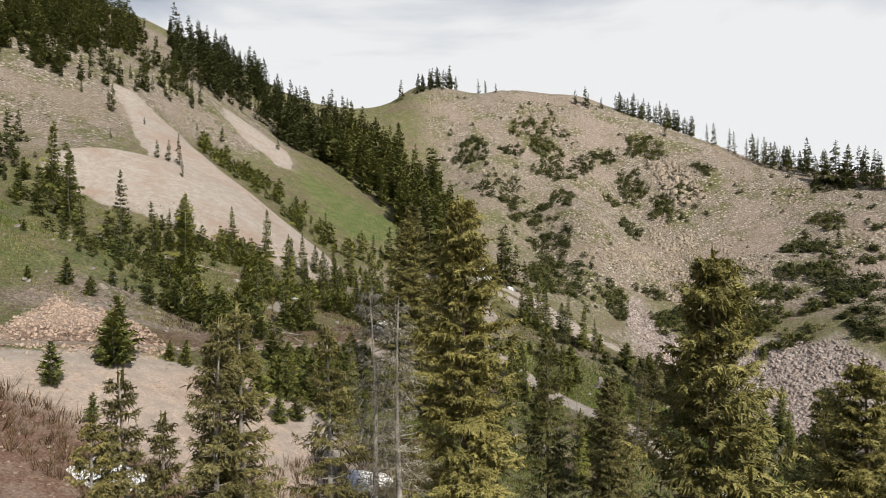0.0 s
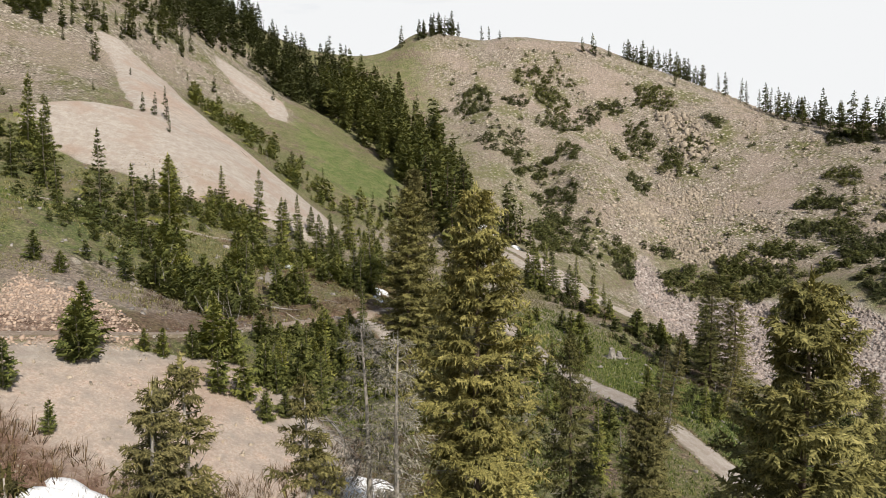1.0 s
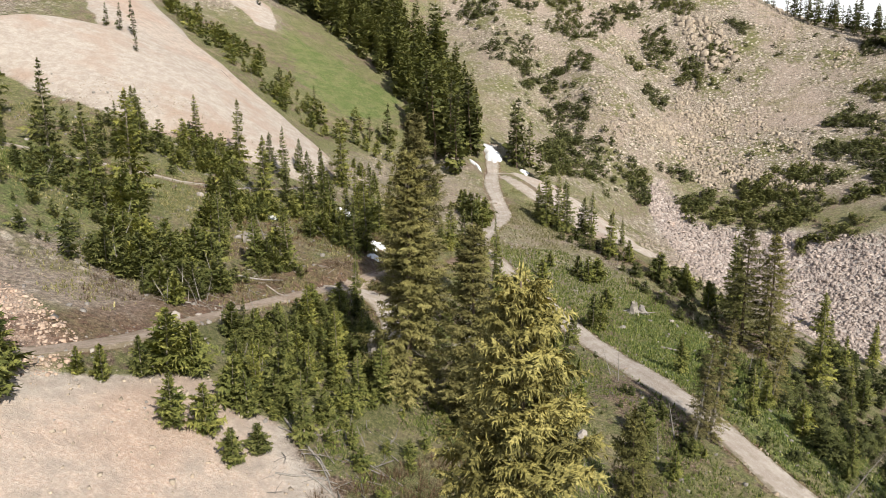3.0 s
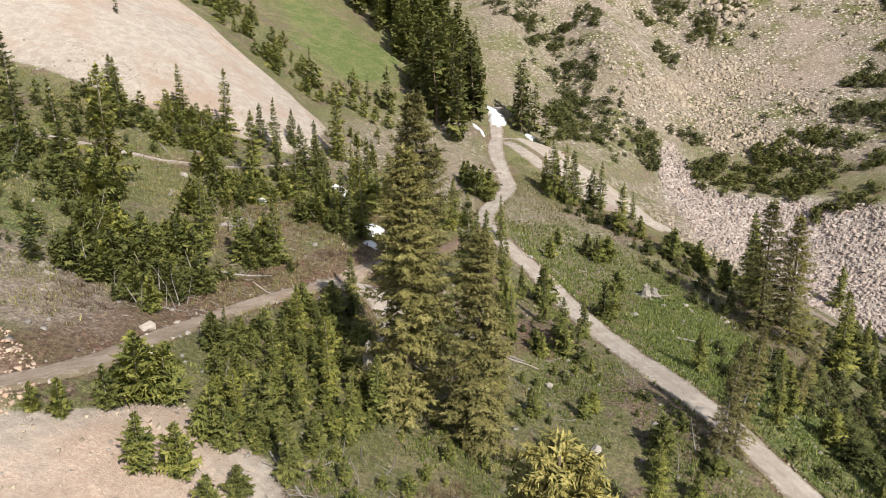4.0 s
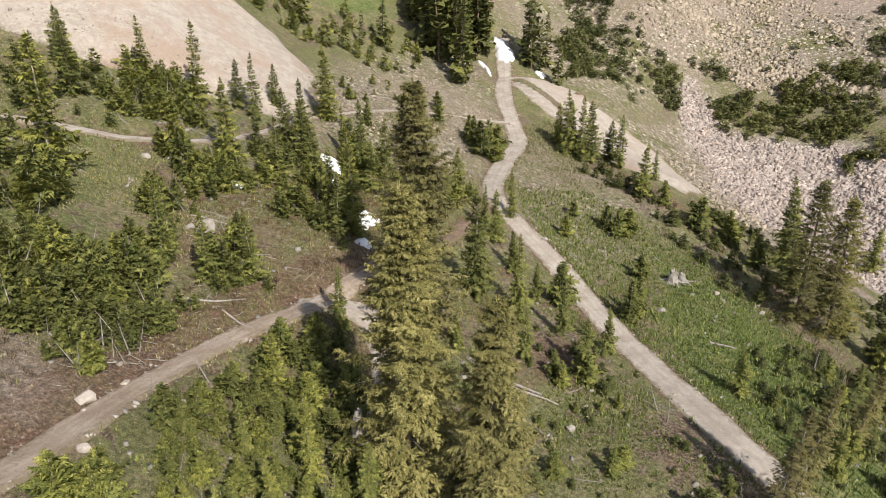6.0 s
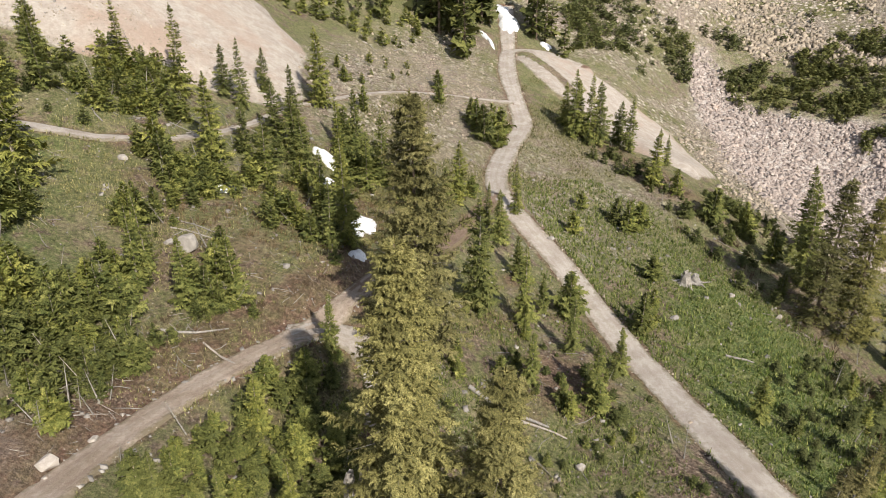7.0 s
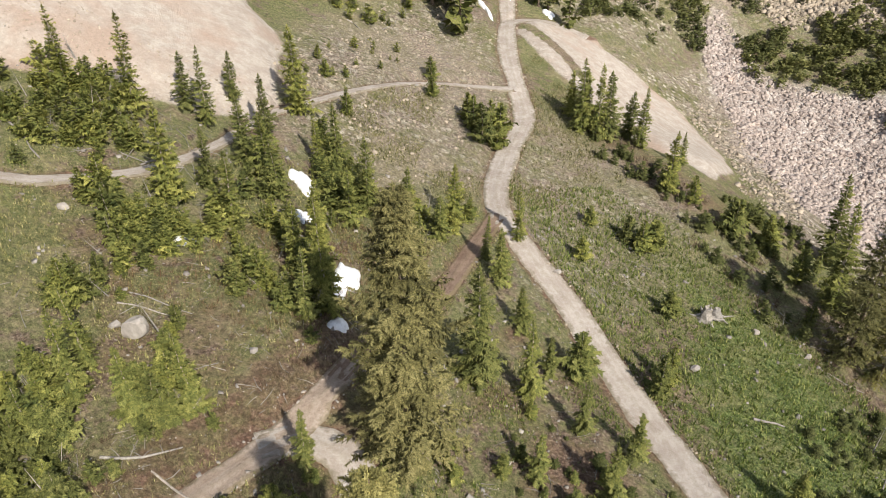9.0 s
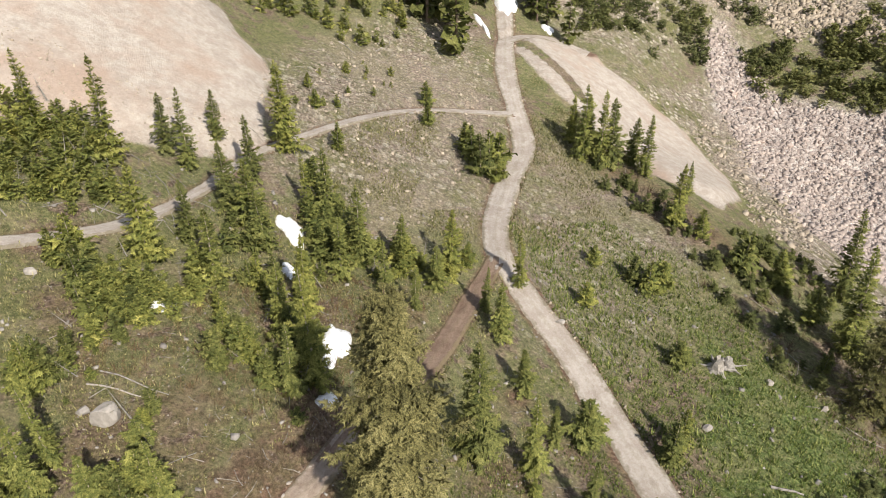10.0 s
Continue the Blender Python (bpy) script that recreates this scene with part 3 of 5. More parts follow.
def fronds(rng, o, f, up, length, tone, twigs, reach, slim, brush, sag):
    """Pointed twigs on both sides of many straight sprigs: origin, direction, upward hint and length of each."""
    n = len(o)
    e1 = np.cross(f, up)
    e1 /= np.linalg.norm(e1, axis=1)[:, None] + 1e-9
    e2 = np.cross(e1, f)
    j = np.tile(np.repeat(np.arange(twigs), 2), (n, 1))
    sign = np.tile(np.tile([-1.0, 1.0], twigs), (n, 1))
    m = 2 * twigs
    s = (j + rng.uniform(0.1, 0.9, (n, m))) / twigs
    r = rng.normal(0.08, brush, (n, m))
    q = e1[:, None] * (sign * np.cos(r))[..., None] + e2[:, None] * np.sin(r)[..., None]
    t = f[:, None] * rng.uniform(0.5, 0.95, (n, m))[..., None] + q
    t /= np.linalg.norm(t, axis=2)[..., None]
    l = reach * (0.72 * length + 0.28 * length.mean())[:, None] * (1.05 - 0.6 * s) * rng.uniform(0.7, 1.25, (n, m))
    p = o[:, None] + f[:, None] * (length[:, None] * s)[..., None]
    h = f[:, None] * (l * slim * rng.uniform(0.7, 1.3, (n, m)))[..., None]
    tip = p + t * l[..., None]
    tip[..., 2] -= sag * l
    tri = np.stack([p - h, p + h, tip], 2).reshape(-1, 3, 3)
    w = e1 * (length * reach * slim * 1.1)[:, None]
    a = o + f * (length * 0.6)[:, None]
    end = np.stack([a - w, a + w, o + f * (length * 1.1)[:, None]], 1)
    # colour tone: darker at the sprig's base, lighter towards its end
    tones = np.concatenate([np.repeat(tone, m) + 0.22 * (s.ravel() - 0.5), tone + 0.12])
    return np.concatenate([tri, end]), tones


def unit(v):
    return v / (np.linalg.norm(v, axis=-1)[..., None] + 1e-9)


def conifer(rng, tall, wide, whorls, per, twigs, sprigs=0, sprig=0.9, reach=0.4, slim=0.15, brush=0.3, sag=0.3, low=0.08, gap=0.1, droop=0.35, lift=0.22, bare=0.0, shape=0.8, segments=2):
    """Crown of boughs with twigs, trunk and dead limbs of a conifer that stands at the origin."""
    lean = rng.normal(0, 0.012, 2)
    axis = lambda h: np.stack([lean[0] * h + 0.05 * np.sin(h * 0.7), lean[1] * h + 0.05 * np.cos(h * 0.9), h], -1)
    r0 = tall * 0.013 + 0.025
    hs = np.linspace(0, tall * 0.99, 9)
    trunk = tube([Vector(axis(h)) - Vector((0, 0, 0.5 if h == 0 else 0)) for h in hs], [r0 * (1 - 0.93 * h / tall) + (0.25 * r0 if h == 0 else 0) for h in hs], 7)
    ph = rng.uniform(0, 6.28, 4)
    n = whorls * per
    w, b = np.repeat(np.arange(whorls), per), np.tile(np.arange(per), whorls)
    u = np.clip(low + (1 - low) * (w + np.repeat(rng.uniform(-0.3, 0.3, whorls), per) + rng.normal(0, 0.22, n)) / whorls, low, 0.985)
    a = np.repeat(rng.uniform(0, 6.28, whorls), per) + 6.283 * (b + rng.uniform(-0.3, 0.3, n)) / per
    h = u * tall
    span = wide * (1 - u) ** shape * np.minimum(1.0, 0.6 + (u - low) * 3.5) + 0.03 * wide
    lump = 1 + 0.2 * np.sin(a * 2 + ph[0] + h * 12.0 / tall) + 0.14 * np.sin(a * 3 + ph[1] - h * 25.0 / tall)
    long = span * rng.uniform(0.55, 1.15, n) * lump
    fall = droop * rng.uniform(0.5, 1.4, n) * (1.15 - u)
    d = np.stack([np.cos(a), np.sin(a), np.zeros(n)], 1)
    side = np.stack([-d[:, 1], d[:, 0], np.zeros(n)], 1)
    base = axis(h)
    keep = rng.uniform(0, 1, n) > gap
    dead = keep & (rng.uniform(0, 1, n) < bare * (1.3 - u))
    live = keep & ~dead

    def at(i, s):
        p = base[i] + d[i] * (s * long[i])[:, None]
        p[:, 2] += long[i] * (0.3 * u[i] * s - fall[i] * s ** 1.3 + lift * s ** 3)
        return p

    limbs = []
    for i in np.nonzero(dead)[0]:
        one = np.array([i])
        limbs.append(tube([at(one, np.array([s]))[0] for s in (0.0, 0.5, 0.95)], [0.012 + r0 * 0.05, 0.012, 0.004], 3))
    i = np.nonzero(live)[0]
    k = len(i)
    # random tone per bough; below it rises from the trunk outwards
    tone = 0.5 + rng.normal(0, 0.17, k)
    up = unit(np.array([0, 0, 1.0]) + side[i] * rng.normal(0, 0.45, k)[:, None] - d[i] * rng.normal(-0.1, 0.25, k)[:, None])
    tris, tones = [], []

    def put(o, f, hint, length, tn, rc):
        v, c = fronds(rng, o, unit(f), hint, length, tn, twigs, rc, slim, brush, sag)
        tris.append(v)
        tones.append(c)

    if sprigs:
        for m in range(sprigs):
            for sign in (-1, 1):
                s = 0.15 + 0.8 * (m + rng.uniform(0.1, 0.9, k)) / sprigs
                f = d[i] * rng.uniform(0.5, 1.1, k)[:, None] + side[i] * (sign * rng.uniform(0.5, 1.0, k))[:, None]
                f[:, 2] += rng.uniform(-0.5, 0.25, k)
                length = sprig * (1.15 - 0.6 * s) * rng.uniform(0.7, 1.25, k) * np.minimum(1, 0.4 + long[i] / wide)
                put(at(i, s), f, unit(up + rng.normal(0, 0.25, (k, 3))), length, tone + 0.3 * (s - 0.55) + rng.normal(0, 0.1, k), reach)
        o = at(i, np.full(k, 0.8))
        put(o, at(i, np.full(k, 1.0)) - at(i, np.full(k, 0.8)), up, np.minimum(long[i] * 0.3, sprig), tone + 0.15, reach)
    else:
        cuts = np.linspace(0.12, 1.0, segments + 1)
        for m in range(segments):
            o, q = at(i, np.full(k, cuts[m])), at(i, np.full(k, cuts[m + 1]))
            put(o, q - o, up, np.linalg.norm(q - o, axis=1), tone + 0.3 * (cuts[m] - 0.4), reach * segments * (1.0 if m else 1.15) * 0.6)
    # leading shoot
    top = axis(np.array([tall * 0.93] * 3))
    f = unit(np.array([0, 0, 1.0]) + rng.normal(0, 0.05, (3, 3)))
    put(top, f, unit(rng.normal(0, 1, (3, 3)) * (1, 1, 0.01)), np.full(3, tall * 0.075), np.full(3, 0.7), 0.3)
    v = np.concatenate(tris)
    out = v.mean(1)
    out = unit(np.stack([out[:, 0] / wide, out[:, 1] / wide, np.full(len(v), 0.3)], 1))
    face = unit(np.cross(v[:, 1] - v[:, 0], v[:, 2] - v[:, 0]))
    turned = (face * out).sum(1) < 0
    v[turned] = v[turned][:, [0, 2, 1]]
    face[turned] *= -1
    normal = unit(0.5 * out + 0.5 * face).astype(np.float32)
    v = v.reshape(-1, 3).astype(np.float32)
    f = np.arange(len(v), dtype=np.int32).reshape(-1, 3)
    return trunk, limbs, v, f, np.clip(np.concatenate(tones), 0, 1).astype(np.float32), normal


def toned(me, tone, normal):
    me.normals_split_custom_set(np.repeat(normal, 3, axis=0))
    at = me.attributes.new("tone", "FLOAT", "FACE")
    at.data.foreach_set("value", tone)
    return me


class Kind:
    """One growth form of a conifer: meshes shared by all its trees."""

    def __init__(self, name, label, needles, seed, wood=BARK, **kw):
        self.name, self.label, self.tall = name, label, kw["tall"]
        trunk, limbs, v, f, self.tone, self.normal = conifer(np.random.default_rng(seed), **kw)
        self.trunk = soften(mesh_of("trunk", *trunk, wood))
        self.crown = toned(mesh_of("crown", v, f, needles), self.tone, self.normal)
        self.limbs = mesh_of("deadwood", *joined(limbs), DEADWOOD) if limbs else None
        self.v, self.f = v, f

    def plant(self, x, y, tall, fat=1.0, label="", group="", sink=0.0, lean=(0, 0), turn=None):
        ob = new(self.name)
        ob.empty_display_size = 0.3
        s = tall / self.tall
        ob.matrix_world = pose(x, y, spot(x, y) - sink, lean[0], lean[1], RNG.uniform(0, 360) if turn is None else turn) @ Matrix.Diagonal((s * fat, s * fat, s, 1))
        tagged(ob, label or self.label, "conifer tree", group)
        trunk = child("trunk", self.trunk, ob)
        child("crown", self.crown, ob)
        if self.limbs:
            tagged(child("deadwood", self.limbs, trunk, "bare grey dead branches"), kind="stuff")
        return ob


FINE = [Kind("spruce_tree", "tall dense spruce with olive-green drooping boughs", NEEDLE, s, tall=18, wide=3.7, whorls=46, per=7, sprigs=6, sprig=0.95, twigs=7, slim=0.22, brush=0.6, reach=0.46, low=0.05, gap=0.05, droop=0.5, bare=0.14, shape=0.58) for s in (1, 2)]
BIG = [Kind("spruce_tree", "tall dense spruce with olive-green drooping boughs", NEEDLE_DARK, s, tall=18, wide=4.1, whorls=40, per=7, sprigs=4, sprig=1.0, twigs=6, slim=0.2, brush=0.6, reach=0.46, low=0.06, gap=0.1, droop=0.5, bare=0.14, shape=0.66) for s in (3, 4)]
SPARSE = [Kind("spruce_tree", "thin half-dead spruce with pale trunk and ragged boughs", NEEDLE_DULL, s, wood=DEADWOOD, tall=15, wide=2.0, whorls=46, per=6, sprigs=4, sprig=0.65, twigs=5, slim=0.18, brush=0.6, reach=0.55, low=0.05, gap=0.18, droop=0.6, bare=0.3, shape=0.62) for s in (11, 12, 13)]
SNAG = [Kind("dead_spruce", "bleached dead spruce with bare twisted branches", DEAD_TWIG, s, wood=DEADWOOD, tall=14, wide=1.5, whorls=44, per=6, sprigs=3, sprig=0.65, twigs=4, reach=0.5, slim=0.075, brush=0.6, low=0.1, gap=0.12, droop=0.6, bare=0.4, shape=0.45) for s in (15, 16)]
MID = [Kind("fir_tree", "slender green subalpine fir on the slope", NEEDLE_YOUNG, s, wood=FIR_BARK, tall=9, wide=w, whorls=32, per=7, twigs=5, slim=0.25, brush=0.45, reach=0.72, low=0.03, gap=0.1, droop=0.42, shape=0.78) for s, w in ((21, 2.1), (22, 1.65), (23, 1.9), (24, 1.5))]
SMALL = [Kind("fir_sapling", "bushy young fir growing among the grass", NEEDLE_YOUNG, s, wood=FIR_BARK, tall=3.2, wide=w, whorls=17, per=7, twigs=6, slim=0.28, brush=0.45, reach=0.92, low=0.03, gap=0.08, droop=0.3, lift=0.35, shape=0.75, segments=1) for s, w in ((31, 1.3), (32, 1.0), (33, 1.45))]
FAR = [Kind("fir_tree", "dark fir on the distant ridge", NEEDLE_FAR, s, tall=11, wide=w, whorls=17, per=6, twigs=2, slim=0.5, brush=0.45, reach=1.1, low=0.05, gap=0.06, droop=0.45, shape=0.62, segments=1) for s, w in ((41, 1.9), (42, 1.45), (43, 2.1))]
LOW = [Kind("scrub", "low wind-pruned fir scrub", SCRUB, s, tall=2.4, wide=1.3, whorls=5, per=6, twigs=1, slim=0.4, brush=0.6, reach=1.3, sag=0.0, low=0.02, gap=0.05, droop=0.05, lift=0.4, shape=0.5, segments=1) for s in (51, 52, 53)]
TINY = [Kind("fir_sapling", "small fir", NEEDLE_YOUNG, s, tall=2.2, wide=0.95, whorls=10, per=6, twigs=4, slim=0.3, brush=0.45, reach=1.0, low=0.03, gap=0.08, droop=0.25, lift=0.3, shape=0.78, segments=1) for s in (71, 72)]
DEEP = [Kind("fir_sapling", "dark green young fir in the valley brush", NEEDLE_FAR, s, tall=2.2, wide=w, whorls=10, per=6, twigs=3, slim=0.3, brush=0.45, reach=1.1, low=0.03, gap=0.08, droop=0.25, lift=0.3, shape=0.6, segments=1) for s, w in ((75, 1.0), (76, 1.3))]
DEAD = [Kind("dead_sapling", "bleached dead young fir among the living ones", DEAD_TWIG, s, wood=DEADWOOD, tall=2.6, wide=0.6, whorls=10, per=5, twigs=3, slim=0.06, brush=0.5, reach=0.8, low=0.05, gap=0.2, droop=0.4, shape=0.5, segments=1) for s in (61, 62)]


def grow(kinds, group, *rows):
    """Trees of a group: x, y and height."""
    for x, y, tall in rows:
        if kinds is FAR:
            x, y, tall = x + RNG.normal(0, 0.8), y + RNG.normal(0, 0.8), tall * RNG.uniform(0.8, 1.12)
        kinds[int(RNG.integers(len(kinds)))].plant(x, y, tall, RNG.uniform(0.85, 1.15), group=group, lean=tuple(RNG.normal(0, 1.6, 2)))


# spruces that the camera rises past: x, y, height of the tip above the datum
for x, y, top, kind, fat in ((0.8, 32.2, 22.3, FINE[0], 0.9), (-3.2, 77.8, 25.0, FINE[1], 1.0), (-3.4, 63.7, 22.7, FINE[0], 1.0), (0.9, 61.6, 18.2, FINE[1], 0.95), (9.1, 24.3, 19.8, FINE[1], 0.95), (34.7, 98.6, 11.8, BIG[0], 1.05), (37.4, 97.2, 10.4, BIG[1], 1.0), (14.7, 25.0, 15.8, FINE[0], 1.0),
                             (5.8, 40.0, 15.4, BIG[1], 0.8), (12.4, 29.0, 12.4, FINE[1], 0.9), (8.6, 36.5, 13.4, FINE[0], 0.85), (18.0, 34.0, 13.0, BIG[0], 0.9), (22.5, 41.0, 9.0, BIG[1], 0.8), (36.5, 66.5, 6.5, BIG[0], 0.9), (33.0, 60.0, 6.0, BIG[1], 0.8), (40.5, 72.5, 5.0, BIG[1], 0.9)):
    kind.plant(x, y, top - spot(x, y), fat, group="tall spruces")
for x, y, top, kind in ((-3.9, 23.4, 17.4, 0), (-6.0, 22.6, 18.3, 2), (-6.9, 21.2, 18.0, 0), (-7.3, 22.4, 17.6, 1), (-8.6, 19.2, 16.8, 1), (-9.6, 18.2, 15.8, 2), (-9.0, 18.8, 15.2, 0), (-8.0, 20.0, 15.4, 1)):
    SPARSE[kind].plant(x, y, top - spot(x, y), 1.0, group="half-dead spruces")
for x, y, top, kind in ((-2.35, 25.4, 18.6, 0), (-1.75, 25.0, 18.2, 1)):
    SNAG[kind].plant(x, y, top - spot(x, y), 1.0, group="dead spruces")

grow(MID, "firs below the tailings", (-31.0, 104.7, 6.5), (-26.0, 104.6, 8.4), (-21.4, 107.4, 6.8), (-20.3, 112.3, 4.5), (-14.9, 114.9, 8.5), (-21.1, 95.9, 7.5), (-16.8, 109.1, 5.8), (-16.4, 95.0, 5.8),
     (-10.3, 106.6, 7.2), (-7.4, 102.3, 7.0), (-37.8, 102.4, 5.2), (-36.6, 101.4, 5.8), (-23.3, 108.6, 5.0), (-17.4, 103.9, 6.0), (-19.2, 99.4, 4.8), (-35.1, 98.1, 6.2), (-12.2, 107.8, 5.5), (-8.6, 99.6, 5.2))
grow(MID, "firs beside the snow", (-8.8, 87.6, 8.8), (-11.4, 91.2, 5.6), (-10.4, 94.4, 6.2), (-9.9, 86.2, 5.5), (-14.2, 100.6, 5.4), (-15.4, 102.6, 6.0))
grow(MID, "firs on the grassy slope", (-31.0, 85.3, 10.4), (-33.8, 83.4, 8.2), (-39.0, 86.0, 10.6), (-48.6, 92.4, 9.5), (-50.2, 95.7, 9.5), (-58.0, 105.1, 11.0), (-20.6, 79.6, 5.8), (-20.4, 77.3, 6.2), (-17.2, 76.9, 5.0), (-14.6, 77.8, 5.2), (-37.6, 97.5, 5.0), (-45.0, 88.0, 6.5), (-52.5, 92.0, 7.0))
grow(MID, "firs between the roads", (-0.2, 104.4, 6.0), (1.1, 85.6, 9.2), (4.6, 85.5, 7.0), (4.4, 78.8, 4.4), (5.6, 104.6, 5.6), (3.4, 97.3, 5.2), (2.4, 99.8, 4.4), (7.9, 83.2, 4.8), (8.7, 77.8, 4.8), (11.4, 81.9, 4.2), (-1.4, 101.4, 4.2), (-3.0, 98.0, 4.0), (-4.4, 103.6, 4.8), (-5.2, 99.0, 5.0), (4.8, 92.4, 4.0), (6.4, 88.4, 3.6))
grow(MID, "firs on the waste-rock pile", (15.5, 130.6, 9.0), (17.4, 130.1, 9.2), (18.9, 130.7, 8.5), (14.7, 134.2, 6.0), (22.7, 129.6, 7.6), (21.8, 132.3, 6.0), (23.3, 119.4, 7.0), (26.7, 125.7, 4.2), (41.3, 115.5, 10.8), (16.4, 132.6, 7.4))
grow(SMALL, "firs along the gully", (18.2, 109.0, 3.6), (11.5, 105.0, 2.5), (18.6, 99.9, 2.6), (14.6, 88.4, 4.2), (8.7, 89.3, 4.2), (19.4, 109.6, 3.4), (17.0, 110.2, 3.0), (32.8, 114.2, 4.0), (29.2, 114.4, 4.0), (15.8, 90.2, 4.0), (13.5, 111.7, 2.2), (33.1, 113.6, 3.2), (34.4, 109.1, 4.0), (32.8, 102.4, 3.0), (26.0, 118.0, 3.2))
grow(SMALL, "young firs by the bend", (2.3, 124.4, 4.2), (4.1, 124.2, 4.6), (3.1, 122.5, 4.6), (5.2, 125.9, 4.0), (1.6, 126.0, 3.4), (4.8, 122.9, 3.2), (-2.6, 134.5, 3.0), (-2.4, 129.1, 2.2), (-13.7, 124.4, 2.0), (-10.8, 117.7, 3.0), (-15.0, 128.0, 1.6))
grow(SMALL, "young firs on the mound", (-16.9, 55.6, 3.8), (-15.7, 56.5, 3.2), (-15.1, 51.3, 3.0), (-19.1, 52.6, 2.0), (-13.6, 51.8, 2.8), (-11.8, 50.4, 2.0), (-12.1, 54.4, 2.8), (-16.1, 57.7, 2.5), (-23.0, 50.0, 4.2), (-22.5, 48.4, 3.6), (-24.2, 43.6, 2.8), (-20.6, 41.4, 1.8), (-33.5, 63.2, 2.5), (-31.2, 62.6, 1.8), (-36.2, 61.7, 1.2), (-41.1, 69.6, 1.2), (-10.9, 51.8, 1.7), (-13.0, 54.9, 3.0), (-17.8, 54.2, 2.4), (-20.2, 52.2, 1.6), (-10.9, 57.0, 3.4))
grow(MID, "firs below the track", (-14.4, 62.6, 3.2), (-11.5, 62.6, 3.4), (-11.2, 68.3, 3.8), (-8.1, 62.3, 5.2), (-8.6, 76.0, 4.0), (-12.1, 56.6, 3.6), (-8.8, 53.6, 4.4), (-9.4, 59.4, 3.6), (-6.4, 58.8, 4.2), (-5.2, 61.2, 4.4), (-7.2, 68.6, 3.4))
grow(MID, "firs down the valley", (42.2, 94.1, 10.0), (62.5, 117.0, 6.7), (52.3, 110.0, 5.8), (23.5, 69.7, 4.3), (37.0, 105.7, 12.0), (11.0, 57.7, 6.2), (20.9, 79.2, 3.8), (48.9, 101.0, 5.2), (61.6, 130.0, 7.0), (63.6, 118.5, 6.8), (33.6, 84.6, 3.6), (40.0, 84.0, 4.6), (47.0, 96.0, 4.0), (28.4, 64.0, 4.4), (19.0, 50.0, 6.0), (14.0, 47.0, 5.0))
grow(SMALL, "young firs by the lower road", (13.4, 64.8, 2.9), (8.8, 68.2, 2.1), (9.6, 69.0, 1.6), (22.9, 77.6, 2.0), (27.1, 68.8, 3.0), (31.5, 85.9, 2.5), (46.4, 92.4, 3.4), (12.6, 62.4, 2.2), (14.6, 61.0, 2.4), (30.0, 81.0, 2.2), (25.4, 71.6, 2.4))
for x, y, tall, kind, tip in ((17.4, 65.4, 8.2, 0, 8), (18.6, 66.0, 9.4, 1, 9), (26.7, 73.6, 7.4, 2, 8)):
    SPARSE[kind].plant(x, y, tall, 1.1, group="half-dead spruces", lean=(0, tip), turn=0)
SNAG[0].plant(26.6, 61.6, 5.4, 1.0, group="dead spruces", lean=(0, 34), turn=0)
grow(FAR, "trees by the road head", (15.0, 170.6, 14.0), (16.5, 170.5, 11.0), (18.4, 165.7, 9.0), (0.7, 151.3, 15.5), (5.3, 170.0, 16.0), (-2.0, 158.1, 18.0), (-4.9, 158.5, 16.0), (3.0, 156.0, 12.5), (-11.4, 154.6, 9.0), (-14.4, 151.1, 5.2), (6.2, 172.5, 15.0), (15.2, 173.4, 13.0), (17.6, 174.2, 12.0), (14.2, 177.0, 14.0), (3.6, 164.0, 14.0), (1.4, 160.0, 15.0))
grow(FAR, "lone trees on the tailings", (-52.0, 131.3, 3.6), (-48.6, 128.4, 5.5), (-49.6, 129.2, 4.4), (-44.2, 122.2, 4.0), (-64.4, 134.5, 2.2), (-64.2, 156.0, 1.8), (-72.4, 157.7, 5.8), (-73.6, 158.8, 5.0), (-81.1, 159.0, 3.8), (-27.0, 158.6, 4.5), (-77.1, 201.6, 7.2), (-60.4, 191.4, 5.2), (-64.2, 186.9, 2.0), (-48.7, 209.8, 4.2), (-56.0, 183.0, 3.0))
grow(FAR, "trees on the skyline", (-52.6, 324.3, 6.2), (-42.5, 326.1, 5.0), (-16.4, 300.9, 8.2), (-10.8, 299.7, 6.8), (-4.9, 304.1, 8.8), (-1.3, 308.1, 9.2), (2.5, 312.6, 8.2), (7.5, 315.8, 6.0), (16.2, 320.9, 6.8), (19.9, 320.5, 7.0), (23.2, 309.7, 4.8), (-7.6, 301.0, 9.0), (0.4, 306.0, 9.5))
grow(FAR, "trees along the stony crest", (56.8, 297.2, 6.5), (60.3, 297.3, 7.8), (62.1, 296.8, 7.0), (67.3, 296.7, 5.2), (75.2, 298.1, 7.2), (77.4, 297.5, 6.5), (81.3, 297.6, 9.2), (84.7, 297.0, 9.0), (86.5, 295.3, 9.2), (90.8, 294.6, 9.5), (92.9, 292.2, 9.5), (96.8, 292.0, 9.2), (100.2, 290.1, 8.0), (101.4, 287.5, 8.0), (106.4, 284.7, 9.5), (108.4, 281.8, 10.2), (112.1, 276.6, 10.0), (114.4, 273.3, 8.8), (114.8, 267.5, 8.5), (115.2, 262.6, 9.8))
